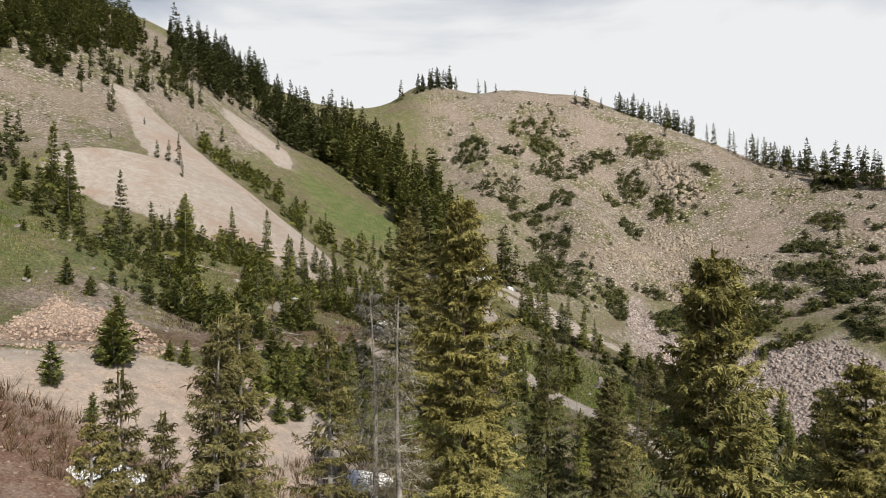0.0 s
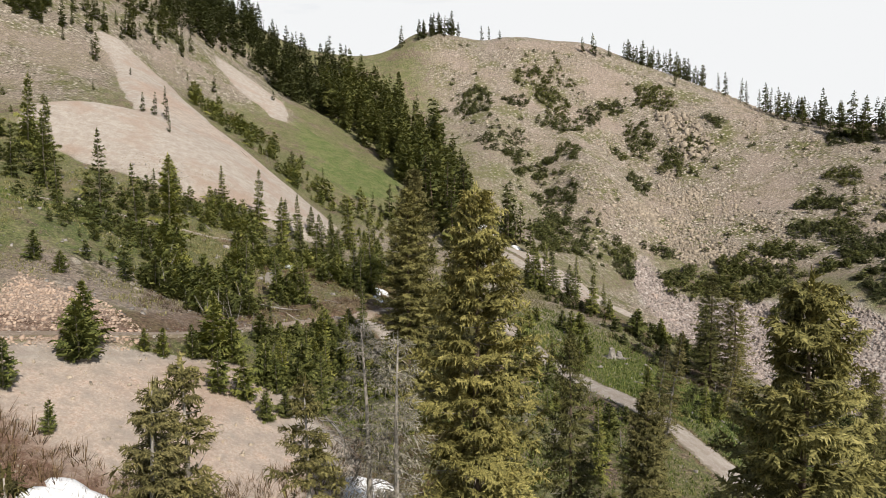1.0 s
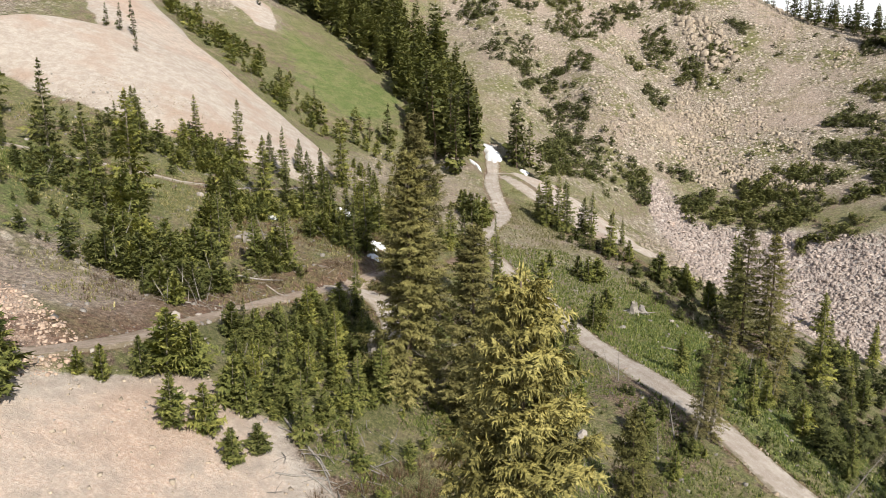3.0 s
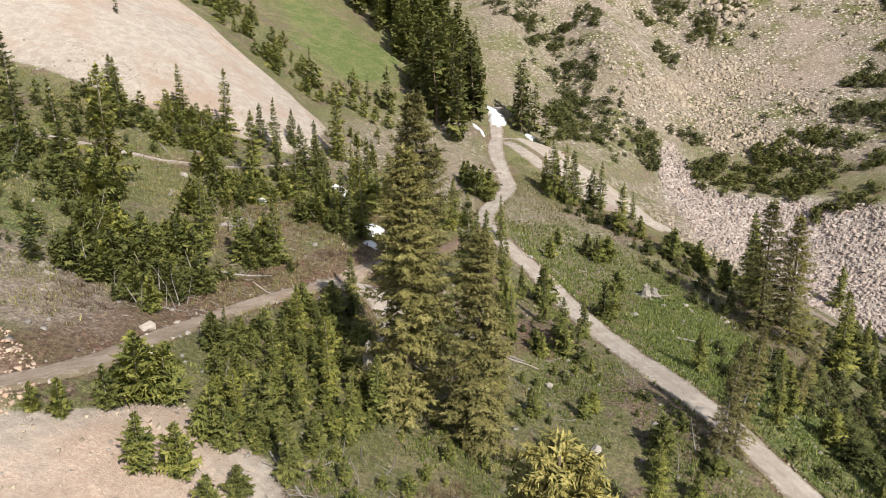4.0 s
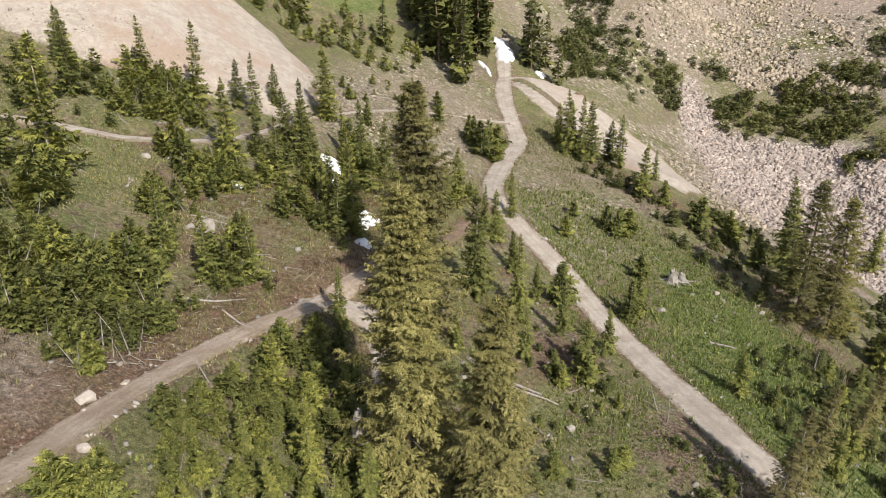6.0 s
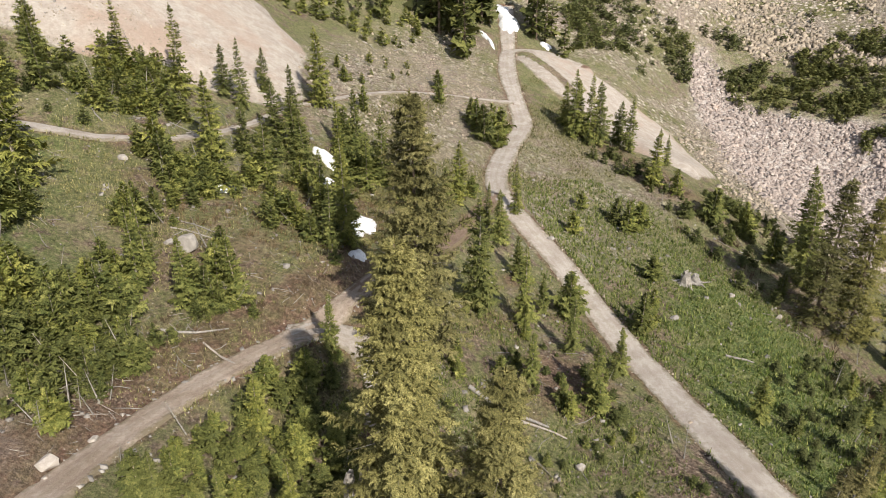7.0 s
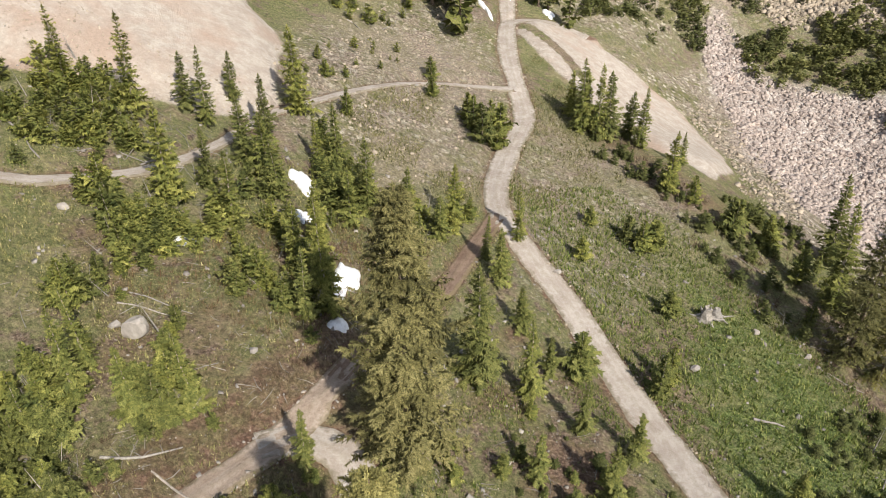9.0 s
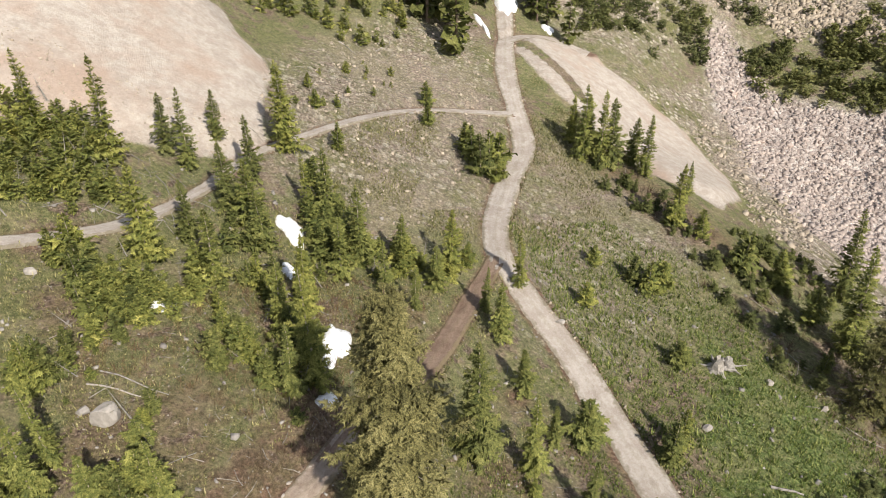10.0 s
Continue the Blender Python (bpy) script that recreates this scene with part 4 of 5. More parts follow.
grow(FAR, "trees along the stony crest", (116.9, 255.8, 10.2), (117.4, 251.3, 9.8), (118.7, 248.2, 9.0), (119.9, 245.4, 10.0), (120.9, 242.3, 7.2), (123.0, 234.6, 9.2), (123.7, 229.7, 9.5), (124.3, 225.2, 13.2), (125.4, 222.3, 13.0), (127.1, 220.7, 12.0), (130.6, 217.8, 12.0), (130.9, 215.4, 13.0), (132.0, 212.5, 11.2), (88.0, 278.3, 7.5), (108.1, 193.6, 8.5), (83.0, 296.0, 8.0), (94.6, 293.0, 9.0), (118.0, 258.6, 8.0), (116.0, 260.0, 9.0), (122.0, 238.0, 8.0))


# woods as stands of many trees
def stand(name, places, kinds, label, category="forest", sink=0.0):
    vs, fs, cs, ns, o = [], [], [], [], 0
    zs = height(np.array([q[0] for q in places]), np.array([q[1] for q in places]))
    for (x, y, tall, fat), z in zip(places, zs):
        kd = kinds[int(RNG.integers(len(kinds)))]
        a = RNG.uniform(0, 6.28)
        s = tall / kd.tall
        c, n = math.cos(a) * s * fat, math.sin(a) * s * fat
        vs.append(kd.v @ np.array([[c, n, 0], [-n, c, 0], [0, 0, s]], np.float32) + np.array([x, y, z - sink], np.float32))
        fs.append(kd.f + o)
        ns.append(kd.normal @ np.array([[math.cos(a), math.sin(a), 0], [-math.sin(a), math.cos(a), 0], [0, 0, 1]], np.float32))
        cs.append(np.clip(kd.tone + RNG.normal(0, 0.12), 0, 1))
        o += len(kd.v)
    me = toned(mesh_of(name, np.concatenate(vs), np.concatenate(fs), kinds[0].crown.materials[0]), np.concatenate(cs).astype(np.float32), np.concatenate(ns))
    tagged(new(name, me), label, category, kind="stuff")


# open ground between the thickets: place and radius
CLEAR = ((-19.0, 80.6, 1.9), (-19.3, 61.6, 1.9), (-27.5, 87.5, 4.2), (-13.3, 82.3, 3.4), (-17.6, 87.6, 2.4), (-15.0, 72.2, 2.2), (-25.6, 80.0, 3.0))


def scatter(n, poly, lo, hi, fat=(0.85, 1.2), seed=0, off=()):
    r = np.random.default_rng(seed)
    xs, ys = [q[0] for q in poly], [q[1] for q in poly]
    x, y = r.uniform(min(xs), max(xs), n * 8), r.uniform(min(ys), max(ys), n * 8)
    good = inside(poly, x, y) > 0
    for line, half in off:
        good &= along(line, x, y)[0] > half + 0.9
    for cx, cy, r0 in CLEAR:
        good &= np.hypot(x - cx, (y - cy) * 0.7) > r0
    keep = np.nonzero(good)[0][:n]
    return [(x[i], y[i], r.uniform(lo, hi) * (0.75 + 0.5 * r.uniform() ** 2), r.uniform(*fat)) for i in keep]


WOOD = [(-40, 236), (-26, 212), (-13, 190), (-9, 172), (-4, 162), (3, 166), (7, 180), (6, 196), (2, 214), (-6, 236), (-16, 262), (-30, 280), (-44, 262)]
stand("forest", scatter(250, WOOD, 10, 16, seed=1), FAR, "dense dark fir wood in the gully above the road")
RIDGE = [(-94, 247), (-89, 290), (-74, 296), (-56, 290), (-40, 292), (-30, 270), (-36, 232), (-48, 226), (-62, 246), (-70, 224), (-76, 206), (-82, 216)]
stand("forest", scatter(320, RIDGE, 7, 13, seed=2), FAR, "dark firs crowding the steep ridge crest")
CREST = [(-120, 193), (-135, 280), (-98, 236), (-86, 203), (-91, 191), (-86, 160), (-94, 158), (-104, 158)]
stand("forest", scatter(240, CREST, 6, 11, seed=3), FAR, "firs high on the rocky slope")
SLOPE_UP = [(-120, 150), (-84, 158), (-72, 190), (-66, 205), (-80, 214), (-100, 190)]
stand("forest", scatter(130, SLOPE_UP, 3.5, 8.5, seed=5), FAR, "scattered firs on the steep stony slope")
SLOPE_FOOT = [(-92, 128), (-70, 122), (-66, 112), (-60, 100), (-84, 96)]
stand("forest", scatter(40, SLOPE_FOOT, 3, 8, seed=6), FAR, "firs growing beside the tailings")
# added trees, never in view: their shadows darken the valley bottom
SHADE_TREES = [(30, 38), (42, 57), (56, 80), (66, 88), (70, 70), (54, 44), (40, 32)]
stand("forest", scatter(26, SHADE_TREES, 9, 15, seed=7), FAR, "conifers added out of view to shade the valley floor")
BEHIND = [(-130, -110), (130, -110), (130, -25), (-130, -25)]
stand("forest", scatter(60, BEHIND, 9, 14, seed=4), FAR, "conifer wood lower down the valley")


def clump(n, poly, lo, hi, seed, label, dead=0, stuff=None):
    if stuff:
        stand("fir_thicket", scatter(n, poly, lo, hi, seed=seed, off=WAYS), stuff, label, "thicket")
        n = 0
    for x, y, tall, fat in scatter(n, poly, lo, hi, seed=seed, off=WAYS):
        SMALL[int(RNG.integers(3))].plant(x, y, tall, fat, label, "young fir thickets", lean=tuple(RNG.normal(0, 3, 2)))
    for x, y, tall, fat in scatter(dead, poly, 1.2, 2.8, seed=seed + 50, off=WAYS):
        DEAD[int(RNG.integers(2))].plant(x, y, tall, fat, group="dead saplings", lean=tuple(RNG.normal(0, 14, 2)))


clump(46, [(-38, 101), (-30, 109.5), (-25, 104), (-24, 98.5), (-31, 97.5), (-35, 98)], 1.4, 3.0, 101, "young fir in the thicket below the tailings", 14, TINY)
clump(62, [(-30, 78), (-25, 82), (-21, 78), (-17.5, 70), (-20, 65), (-25, 66)], 1.5, 3.4, 102, "bushy young fir in the slope thicket", 44)
clump(16, [(-20, 83), (-16, 84), (-14, 78), (-17, 76)], 1.5, 3.2, 103, "bushy young fir in the slope thicket", 6)
clump(22, [(-18, 93), (-10, 101), (-9, 90), (-14, 85)], 1.3, 3.0, 104, "young fir beside the lingering snow", 6)
clump(20, [(-31, 76), (-31, 92), (-25, 97), (-22, 89), (-24, 78)], 2.0, 4.2, 115, "bushy fir in the dense slope thicket", 10)
clump(26, [(-48, 92), (-40, 102), (-34, 90), (-35, 75)], 1.5, 3.6, 105, "young fir on the grassy slope", 4, TINY)
clump(28, [(-25, 88), (-22, 96), (-17, 97), (-17, 88), (-21, 84)], 1.2, 3.2, 106, "young fir in the slope thicket", 9, TINY)
clump(64, [(-17, 64), (-10, 75), (-6, 73), (-5, 60), (-6, 52), (-12, 55)], 1.0, 2.6, 107, "young fir among brush below the track", 10)
clump(36, [(2, 84), (12, 84), (16, 72), (19, 62), (12, 52), (2, 58), (-3, 68)], 0.8, 2.2, 108, "small fir on the grassy bank", 8)
clump(44, [(29, 90), (36, 98), (60, 118), (50, 86), (38, 64), (27, 60), (25, 70)], 0.8, 2.6, 109, "thicket of young firs in the valley brush", 12, DEEP)
clump(46, [(14, 141), (18, 138), (28, 114), (38, 110), (34, 98), (28, 100), (25, 108), (16, 124)], 0.8, 2.2, 110, "small firs scattered along the gully edge", 10, DEEP)
clump(20, [(-62, 112), (-52, 104), (-50, 96), (-60, 98)], 1.4, 3.4, 111, "young firs growing under the tailings", 2, TINY)
clump(110, [(-64, 182), (-48, 176), (-30, 160), (-16, 142), (-24, 140), (-37, 147), (-50, 160)], 1.2, 4.2, 112, "young firs on the strip beside the tailings", 4, TINY)
clump(34, [(-24, 158), (-8, 162), (-2, 150), (-14, 142)], 1.2, 3.0, 113, "young firs growing below the dark wood", 4, TINY)
clump(16, [(-20, 118), (-12, 122), (-4, 140), (-12, 140)], 0.6, 1.4, 114, "tiny firs dotted over the bare slope", 2, TINY)

clump(30, [(-13.4, 114), (-9, 112), (-7, 102), (-11, 101)], 1.6, 3.8, 116, "bushy young fir in the thicket above the snow", 4, TINY)
clump(26, [(-7.8, 106), (1.4, 108), (1.2, 103), (-6.8, 100)], 1.2, 3.0, 117, "young fir in the row below the dry slope", 3, TINY)
clump(34, [(-33.6, 104.8), (-27, 107), (-24, 101.5), (-30, 97.5)], 1.0, 2.4, 118, "low dense fir in the thicket below the tailings", 18, TINY)
clump(26, [(-27, 94), (-22.6, 96), (-17.8, 91.4), (-20.5, 88.6), (-25, 90)], 1.0, 2.6, 119, "bushy fir in the thicket below the upper path", 6, TINY)
clump(18, [(-14, 90), (-9.6, 92), (-9, 87), (-12.4, 85.8)], 1.0, 2.8, 120, "dark bushy fir beside the lingering snow", 5)
stand("fir_thicket", scatter(110, [(-16, 62), (-12.4, 69.5), (-8.6, 73.5), (-5, 66), (-6, 56), (-13, 54.8)], 0.5, 1.6, seed=151, off=WAYS), DEEP, "dark low thicket of young firs below the track", "thicket")
stand("fir_thicket", scatter(150, [(23.9, 88), (28.8, 91), (44, 96), (36, 70), (28, 62), (21.9, 65.4), (21.6, 74)], 0.35, 1.1, seed=152, off=WAYS), DEEP, "dark low shrubs spreading over the meadow's lower edge", "thicket")
stand("fir_thicket", scatter(110, [(-27.5, 66.5), (-27.8, 73), (-22, 77), (-18.5, 72), (-19.5, 67.5)], 0.8, 2.2, seed=154, off=WAYS), DEEP, "dark bushy firs among dead branches above the track", "thicket")
stand("fir_thicket", scatter(55, [(4, 60), (3, 82), (9, 86), (13, 80), (18, 66), (12, 55)], 0.3, 1.0, seed=155, off=WAYS), DEEP, "low dark shrubs dotted over the grassy bank", "thicket")
stand("fir_thicket", scatter(60, [(29.7, 121.5), (40, 124), (39, 112), (29.4, 110)], 0.5, 1.5, seed=153, off=WAYS), DEEP, "dark low shrubs along the gully", "thicket")

stand("fir_thicket", scatter(130, [(-46, 76), (-38, 100), (-16, 104), (-8, 84), (-18, 67), (-30, 66)], 0.7, 2.4, seed=121, off=WAYS), TINY, "low thicket of young firs over the slope", "thicket")
stand("fir_thicket", scatter(120, [(-16, 58), (-9, 76), (0, 80), (2, 60), (-4, 50)], 0.5, 1.8, seed=122, off=WAYS), TINY, "low thicket of young firs below the roads", "thicket")
stand("fir_thicket", scatter(70, [(-75, 75), (-50, 90), (-60, 118), (-90, 130), (-100, 100)], 1.2, 5, seed=123), TINY, "young firs spread over the upper slope", "thicket")
stand("fir_thicket", scatter(130, [(30, 92), (40, 104), (62, 122), (56, 92), (42, 70), (30, 62), (27, 74)], 0.6, 2.2, seed=127, off=WAYS), DEEP, "dark brushy thicket in the valley bottom", "thicket")
stand("forest", scatter(44, [(112, 278), (118, 262), (122, 244), (128, 224), (134, 210), (140, 216), (134, 232), (126, 252), (120, 272)], 5, 10, seed=124), FAR, "row of firs along the stony crest")
stand("forest", scatter(26, [(72, 300), (86, 296), (102, 288), (106, 294), (88, 302), (76, 306)], 5, 9, seed=125), FAR, "cluster of firs on the crest")
stand("forest", scatter(16, [(-10, 299), (2, 306), (8, 314), (2, 318), (-10, 306)], 5, 9, seed=126), FAR, "cluster of firs on the summit knoll")

# wind-pruned scrub on the hillside: centre and half-lengths
HILL_FRONT = [(20, 200), (46, 188), (60, 192), (84, 174), (110, 150), (150, 170), (140, 250), (60, 300), (0, 300), (0, 255)]


def strew_plain(n, poly, lo, hi, seed):
    r = np.random.default_rng(seed)
    xs, ys = [q[0] for q in poly], [q[1] for q in poly]
    x, y = r.uniform(min(xs), max(xs), n * 8), r.uniform(min(ys), max(ys), n * 8)
    i = np.nonzero((inside(poly, x, y) > 0) & (fbm(x, y, 30, 3, seed) > -0.05))[0][:n]
    return [(x[k], y[k], r.uniform(lo, hi)) for k in i]


SCRUBS = ((11, 266, 6.4, 8), (37, 281, 11, 7.5), (28, 266, 5.3, 6), (20, 237, 11, 12), (41, 255, 6, 5), (27, 225, 8, 8), (36, 186, 8, 9), (63, 268, 4.8, 4), (79, 272, 7, 8), (68, 252, 5.5, 9), (75, 232, 5.6, 4), (58, 242, 3.9, 5), (60, 225, 3.6, 4), (28, 184, 4, 10))
SCRUBS_LOW = ((55, 188, 4.5, 2.4), (45, 179, 2.8, 3), (45, 186, 3, 2.8), (82, 242, 2.4, 4.8), (92, 251, 2, 3.4), (102, 200, 5.6, 4.6), (92, 187, 4.5, 5.2), (120, 196, 3.1, 3.5), (80, 181, 5.8, 5.9), (76, 169, 9, 6), (79, 156, 7, 3.5), (125, 225, 8, 5.4), (90, 153, 5.5, 7), (88, 165, 5, 5.6), (74, 241, 2.9, 5.6), (39, 234, 3.7, 5), (62, 174, 9, 5), (98, 176, 8, 7), (58, 178, 6, 4), (72, 175, 9, 5.5), (84, 177, 7, 6), (94, 166, 8, 7), (70, 167, 6, 3.5), (104, 186, 7, 6), (112, 205, 5, 6), (32, 205, 6, 9), (24, 176, 4, 7), (40, 268, 6, 7), (52, 262, 4, 4))
for x, y, a, b in SCRUBS + SCRUBS_LOW:
    r = np.random.default_rng(int(x * 31 + y))
    n = int(min(120, 14 + a * b * 2.0))
    px, py = x + a * 1.7 * r.uniform(-1, 1, n * 4), y + b * 1.7 * r.uniform(-1, 1, n * 4)
    q = np.hypot((px - x) / a, (py - y) / b)
    keep = np.nonzero(q + 1.1 * fbm(px, py, 5.0, 3, 61) < 0.95)[0][:n]
    stand("scrub_patch", [(px[i], py[i], r.uniform(0.7, 2.1), r.uniform(0.9, 1.5)) for i in keep], LOW, "dark low fir scrub on the stony hillside", "scrub", 0.15)
stand("scrub_patch", [(*q[:2], 0.5 + q[2], 1.5) for q in strew_plain(170, HILL_FRONT, 0.3, 1.2, 63)], LOW, "small brown-green bushes dotted over the hillside", "scrub", 0.15)


# ---- stones
def stone_mesh(name, seed, mat, level=1, flat=0.75, rough=0.28):
    bm = bmesh.new()
    bmesh.ops.create_icosphere(bm, subdivisions=level, radius=0.5)
    r = np.random.default_rng(seed)
    cuts = [(Vector(r.normal(0, 1, 3)).normalized(), r.uniform(0.2, 0.38)) for _ in range(9)]
    for v in bm.verts:
        v.co *= 1 + r.uniform(-rough, rough)
        for n, d in cuts:
            over = v.co.dot(n) - d
            if over > 0:
                v.co -= n * over
        v.co.z *= flat
    me = bpy.data.meshes.new(name)
    bm.to_mesh(me)
    bm.free()
    me.materials.append(mat)
    return me


BOULDERS = [stone_mesh("boulder", s, ROCK, 3, 0.85, 0.04) for s in (1, 2, 3)]
BLOCKS = [stone_mesh("stone", s, TALUS_ROCK, 2, 0.8, 0.12) for s in (4, 5, 6, 7)]


def boulder(x, y, length, width, tall, turn, label, kind=0):
    ob = new("boulder", BOULDERS[kind])
    ob.matrix_world = pose(x, y, spot(x, y) + tall * 0.18, 0, 0, turn) @ Matrix.Diagonal((length, width, tall * 1.25, 1))
    tagged(ob, label, "boulder", "loose boulders")


boulder(-19.2, 82.5, 1.7, 1.5, 2.3, 60, "large pale grey boulder lying in dry grass", 0)
boulder(-20.4, 82.9, 0.9, 0.7, 0.7, 20, "small grey boulder leaning by a larger one", 1)
boulder(-19.4, 63.4, 1.5, 1.1, 1.0, 30, "chalky white boulder beside the dirt track", 1)
boulder(-18.5, 65.7, 0.7, 0.5, 0.4, 70, "small white stone beside the dirt track", 2)
boulder(-26.9, 92.3, 0.9, 0.7, 0.7, 10, "pale boulder beside the upper path", 2)
boulder(-31.8, 67.8, 1.1, 0.8, 0.7, 50, "grey boulder on the grassy slope", 0)
boulder(19.0, 93.0, 1.1, 0.8, 0.7, 15, "weathered grey boulder in the meadow", 1)
boulder(26.4, 99.4, 0.9, 0.8, 0.6, 80, "grey boulder in the meadow", 2)
boulder(30.6, 97.6, 0.9, 0.6, 0.6, 40, "grey boulder at the meadow's edge", 0)
boulder(9.0, 64.3, 1.1, 0.8, 0.9, 35, "grey boulder standing in the grass", 1)
boulder(6.9, 72.2, 0.8, 0.6, 0.6, 25, "pale boulder on the grassy bank", 2)
boulder(8.6, 101.0, 0.9, 0.7, 0.6, 25, "grey boulder at the track's edge", 0)
boulder(-17.7, 59.6, 0.8, 0.6, 0.6, 10, "pale boulder beside the dirt track", 2)
boulder(14.4, 113.2, 0.6, 0.5, 0.4, 0, "pale stone on the dry slope", 1)
boulder(2.5, 79.6, 0.8, 0.6, 0.5, 0, "pale stone on the grassy bank", 0)
boulder(-4.2, 130.4, 0.8, 0.5, 0.4, 0, "pale stone on the dry slope", 1)

talus = tagged(new("talus"), "slope of tumbled pink-grey rock blocks", "rock slide", kind="structure")
talus.location = (60, 145, spot(60, 145))
pick = np.random.default_rng(91)
for x, y, s, fat in scatter(240, [(46, 178), (50, 182), (56, 169), (66, 163), (80, 151), (86, 134), (70, 118), (58, 126), (50, 130), (47, 150)], 0.45, 1.15, seed=92):
    ob = child("stone", BLOCKS[int(pick.integers(4))], talus)
    ob.matrix_basis = Matrix.Translation(-talus.location) @ pose(x, y, spot(x, y) + 0.1 * s, *pick.uniform(-35, 35, 2), pick.uniform(0, 360)) @ Matrix.Diagonal((s * fat, s, s * pick.uniform(0.5, 0.9), 1))

CUBE_V = np.array([(x, y, z) for z in (-0.4, 0.4) for y in (-0.4, 0.4) for x in (-0.4, 0.4)])
CUBE_F = np.array([(4, 5, 7, 6), (0, 1, 5, 4), (2, 6, 7, 3), (0, 4, 6, 2), (1, 3, 7, 5)])


def rubble(name, places, mat, label, seed):
    """Many small stones in one mesh: x, y, size."""
    r = np.random.default_rng(seed)
    n = len(places)
    p = np.array(places)
    z = height(p[:, 0], p[:, 1])
    k = len(CUBE_V)
    v = (CUBE_V[None] + r.uniform(-0.17, 0.17, (n, k, 3))) * r.uniform(0.55, 1.25, (n, 1, 3))
    tip = r.normal(0, 0.35, (n, 1, 2))
    v[..., 2] += (v[..., :2] * tip).sum(-1)
    a = r.uniform(0, 6.283, n)
    c, s = np.cos(a)[:, None], np.sin(a)[:, None]
    v = np.stack([v[..., 0] * c - v[..., 1] * s, v[..., 0] * s + v[..., 1] * c, v[..., 2] * 0.75], -1) * p[:, 2][:, None, None]
    v += np.stack([p[:, 0], p[:, 1], z + 0.12 * p[:, 2]], 1)[:, None]
    f = (CUBE_F[None] + (np.arange(n) * k)[:, None, None]).reshape(-1, 4)
    tagged(new(name, mesh_of(name, v.reshape(-1, 3), f, mat)), label, "rubble", kind="stuff")


def strew(n, poly, lo, hi, seed, cluster=None):
    r = np.random.default_rng(seed)
    xs, ys = [q[0] for q in poly], [q[1] for q in poly]
    x, y = r.uniform(min(xs), max(xs), n * 8), r.uniform(min(ys), max(ys), n * 8)
    good = inside(poly, x, y) > 0
    if cluster:
        good &= fbm(x, y, cluster, 3, seed) + r.normal(0, 0.15, len(x)) > 0.05
    for line, half in WAYS:
        good &= along(line, x, y)[0] > half
    i = np.nonzero(good)[0][:n]
    return np.stack([x[i], y[i], lo * (hi / lo) ** (r.uniform(0, 1, len(i)) ** 2.2)], 1)


rubble("rubble", strew(12000, TALUS, 0.18, 0.85, 1), TALUS_ROCK, "broken pink-grey stones filling the rock slide", 1)
rubble("rubble", strew(9000, [(20, 200), (46, 188), (60, 192), (84, 174), (110, 150), (170, 160), (150, 280), (60, 305), (-10, 310), (0, 255)], 0.25, 1.1, 2, 16.0), TAN_ROCK, "pale loose stones scattered over the hillside", 2)
rubble("rubble", strew(5000, [(40, 196), (62, 182), (86, 170), (90, 190), (82, 215), (70, 235), (60, 215), (50, 205)], 0.25, 1.2, 3, 9.0), TAN_ROCK, "coarse pale scree below the rock outcrop", 3)
rubble("rubble", strew(500, [(78, 236), (88, 238), (86, 262), (76, 264)], 0.5, 2.4, 9), TAN_ROCK, "pale blocky rock outcrop on the hillside", 9)
rubble("rubble", strew(2200, PINK, 0.07, 0.34, 4), speckled("rusty_stone", (0.36, 0.26, 0.20), (0.56, 0.46, 0.385), 2.0), "rusty broken rock above the track", 4)
rubble("rubble", strew(2200, [(-60, 60), (-20, 48), (0, 60), (34, 60), (34, 112), (8, 120), (-20, 108), (-50, 110)], 0.08, 0.4, 5), ROCK, "small stones strewn over the grass", 5)
rubble("rubble", strew(1500, DRY, 0.10, 0.45, 6), TAN_ROCK, "small stones on the dry slope", 6)
rubble("rubble", strew(900, MOUND, 0.07, 0.3, 7), TAN_ROCK, "gravel on the waste-rock mound", 7)
rubble("rubble", strew(1300, [(-50, 104), (-32, 107), (-20, 110), (-18, 116), (-30, 114), (-44, 114)], 0.05, 0.24, 8), TAN_ROCK, "stones gathered at the foot of the tailings", 8)
rubble("rubble", strew(700, [(36, 156), (40, 142), (34, 126), (44, 122), (48, 140), (45, 165)], 0.15, 0.8, 10), TAN_ROCK, "stones in the gully bed", 10)


def edge_stones(line, half, n, seed):
    """Places for stones pushed to the sides of a road."""
    r = np.random.default_rng(seed)
    p = np.array(line)
    d = np.gradient(p, axis=0)
    d /= np.linalg.norm(d, axis=1)[:, None]
    i = r.integers(0, len(p), n)
    off = r.choice([-1.0, 1.0], n) * half * r.normal(1.05, 0.22, n)
    q = p[i] + d[i] * r.uniform(-0.5, 0.5, (n, 1)) + np.stack([d[i, 1], -d[i, 0]], 1) * off[:, None]
    return np.column_stack([q, 0.05 * (0.30 / 0.05) ** (r.uniform(0, 1, n) ** 2.6)])


rubble("rubble", edge_stones(ROAD, 1.25, 1500, 11), TAN_ROCK, "pale stones along the edges of the gravel road", 11)
rubble("rubble", edge_stones(LEFT_ROAD, 0.9, 600, 12), ROCK, "stones along the rutted dirt track", 12)
rubble("rubble", edge_stones(UPPER_PATH, 0.7, 400, 13), TAN_ROCK, "small stones beside the narrow path", 13)


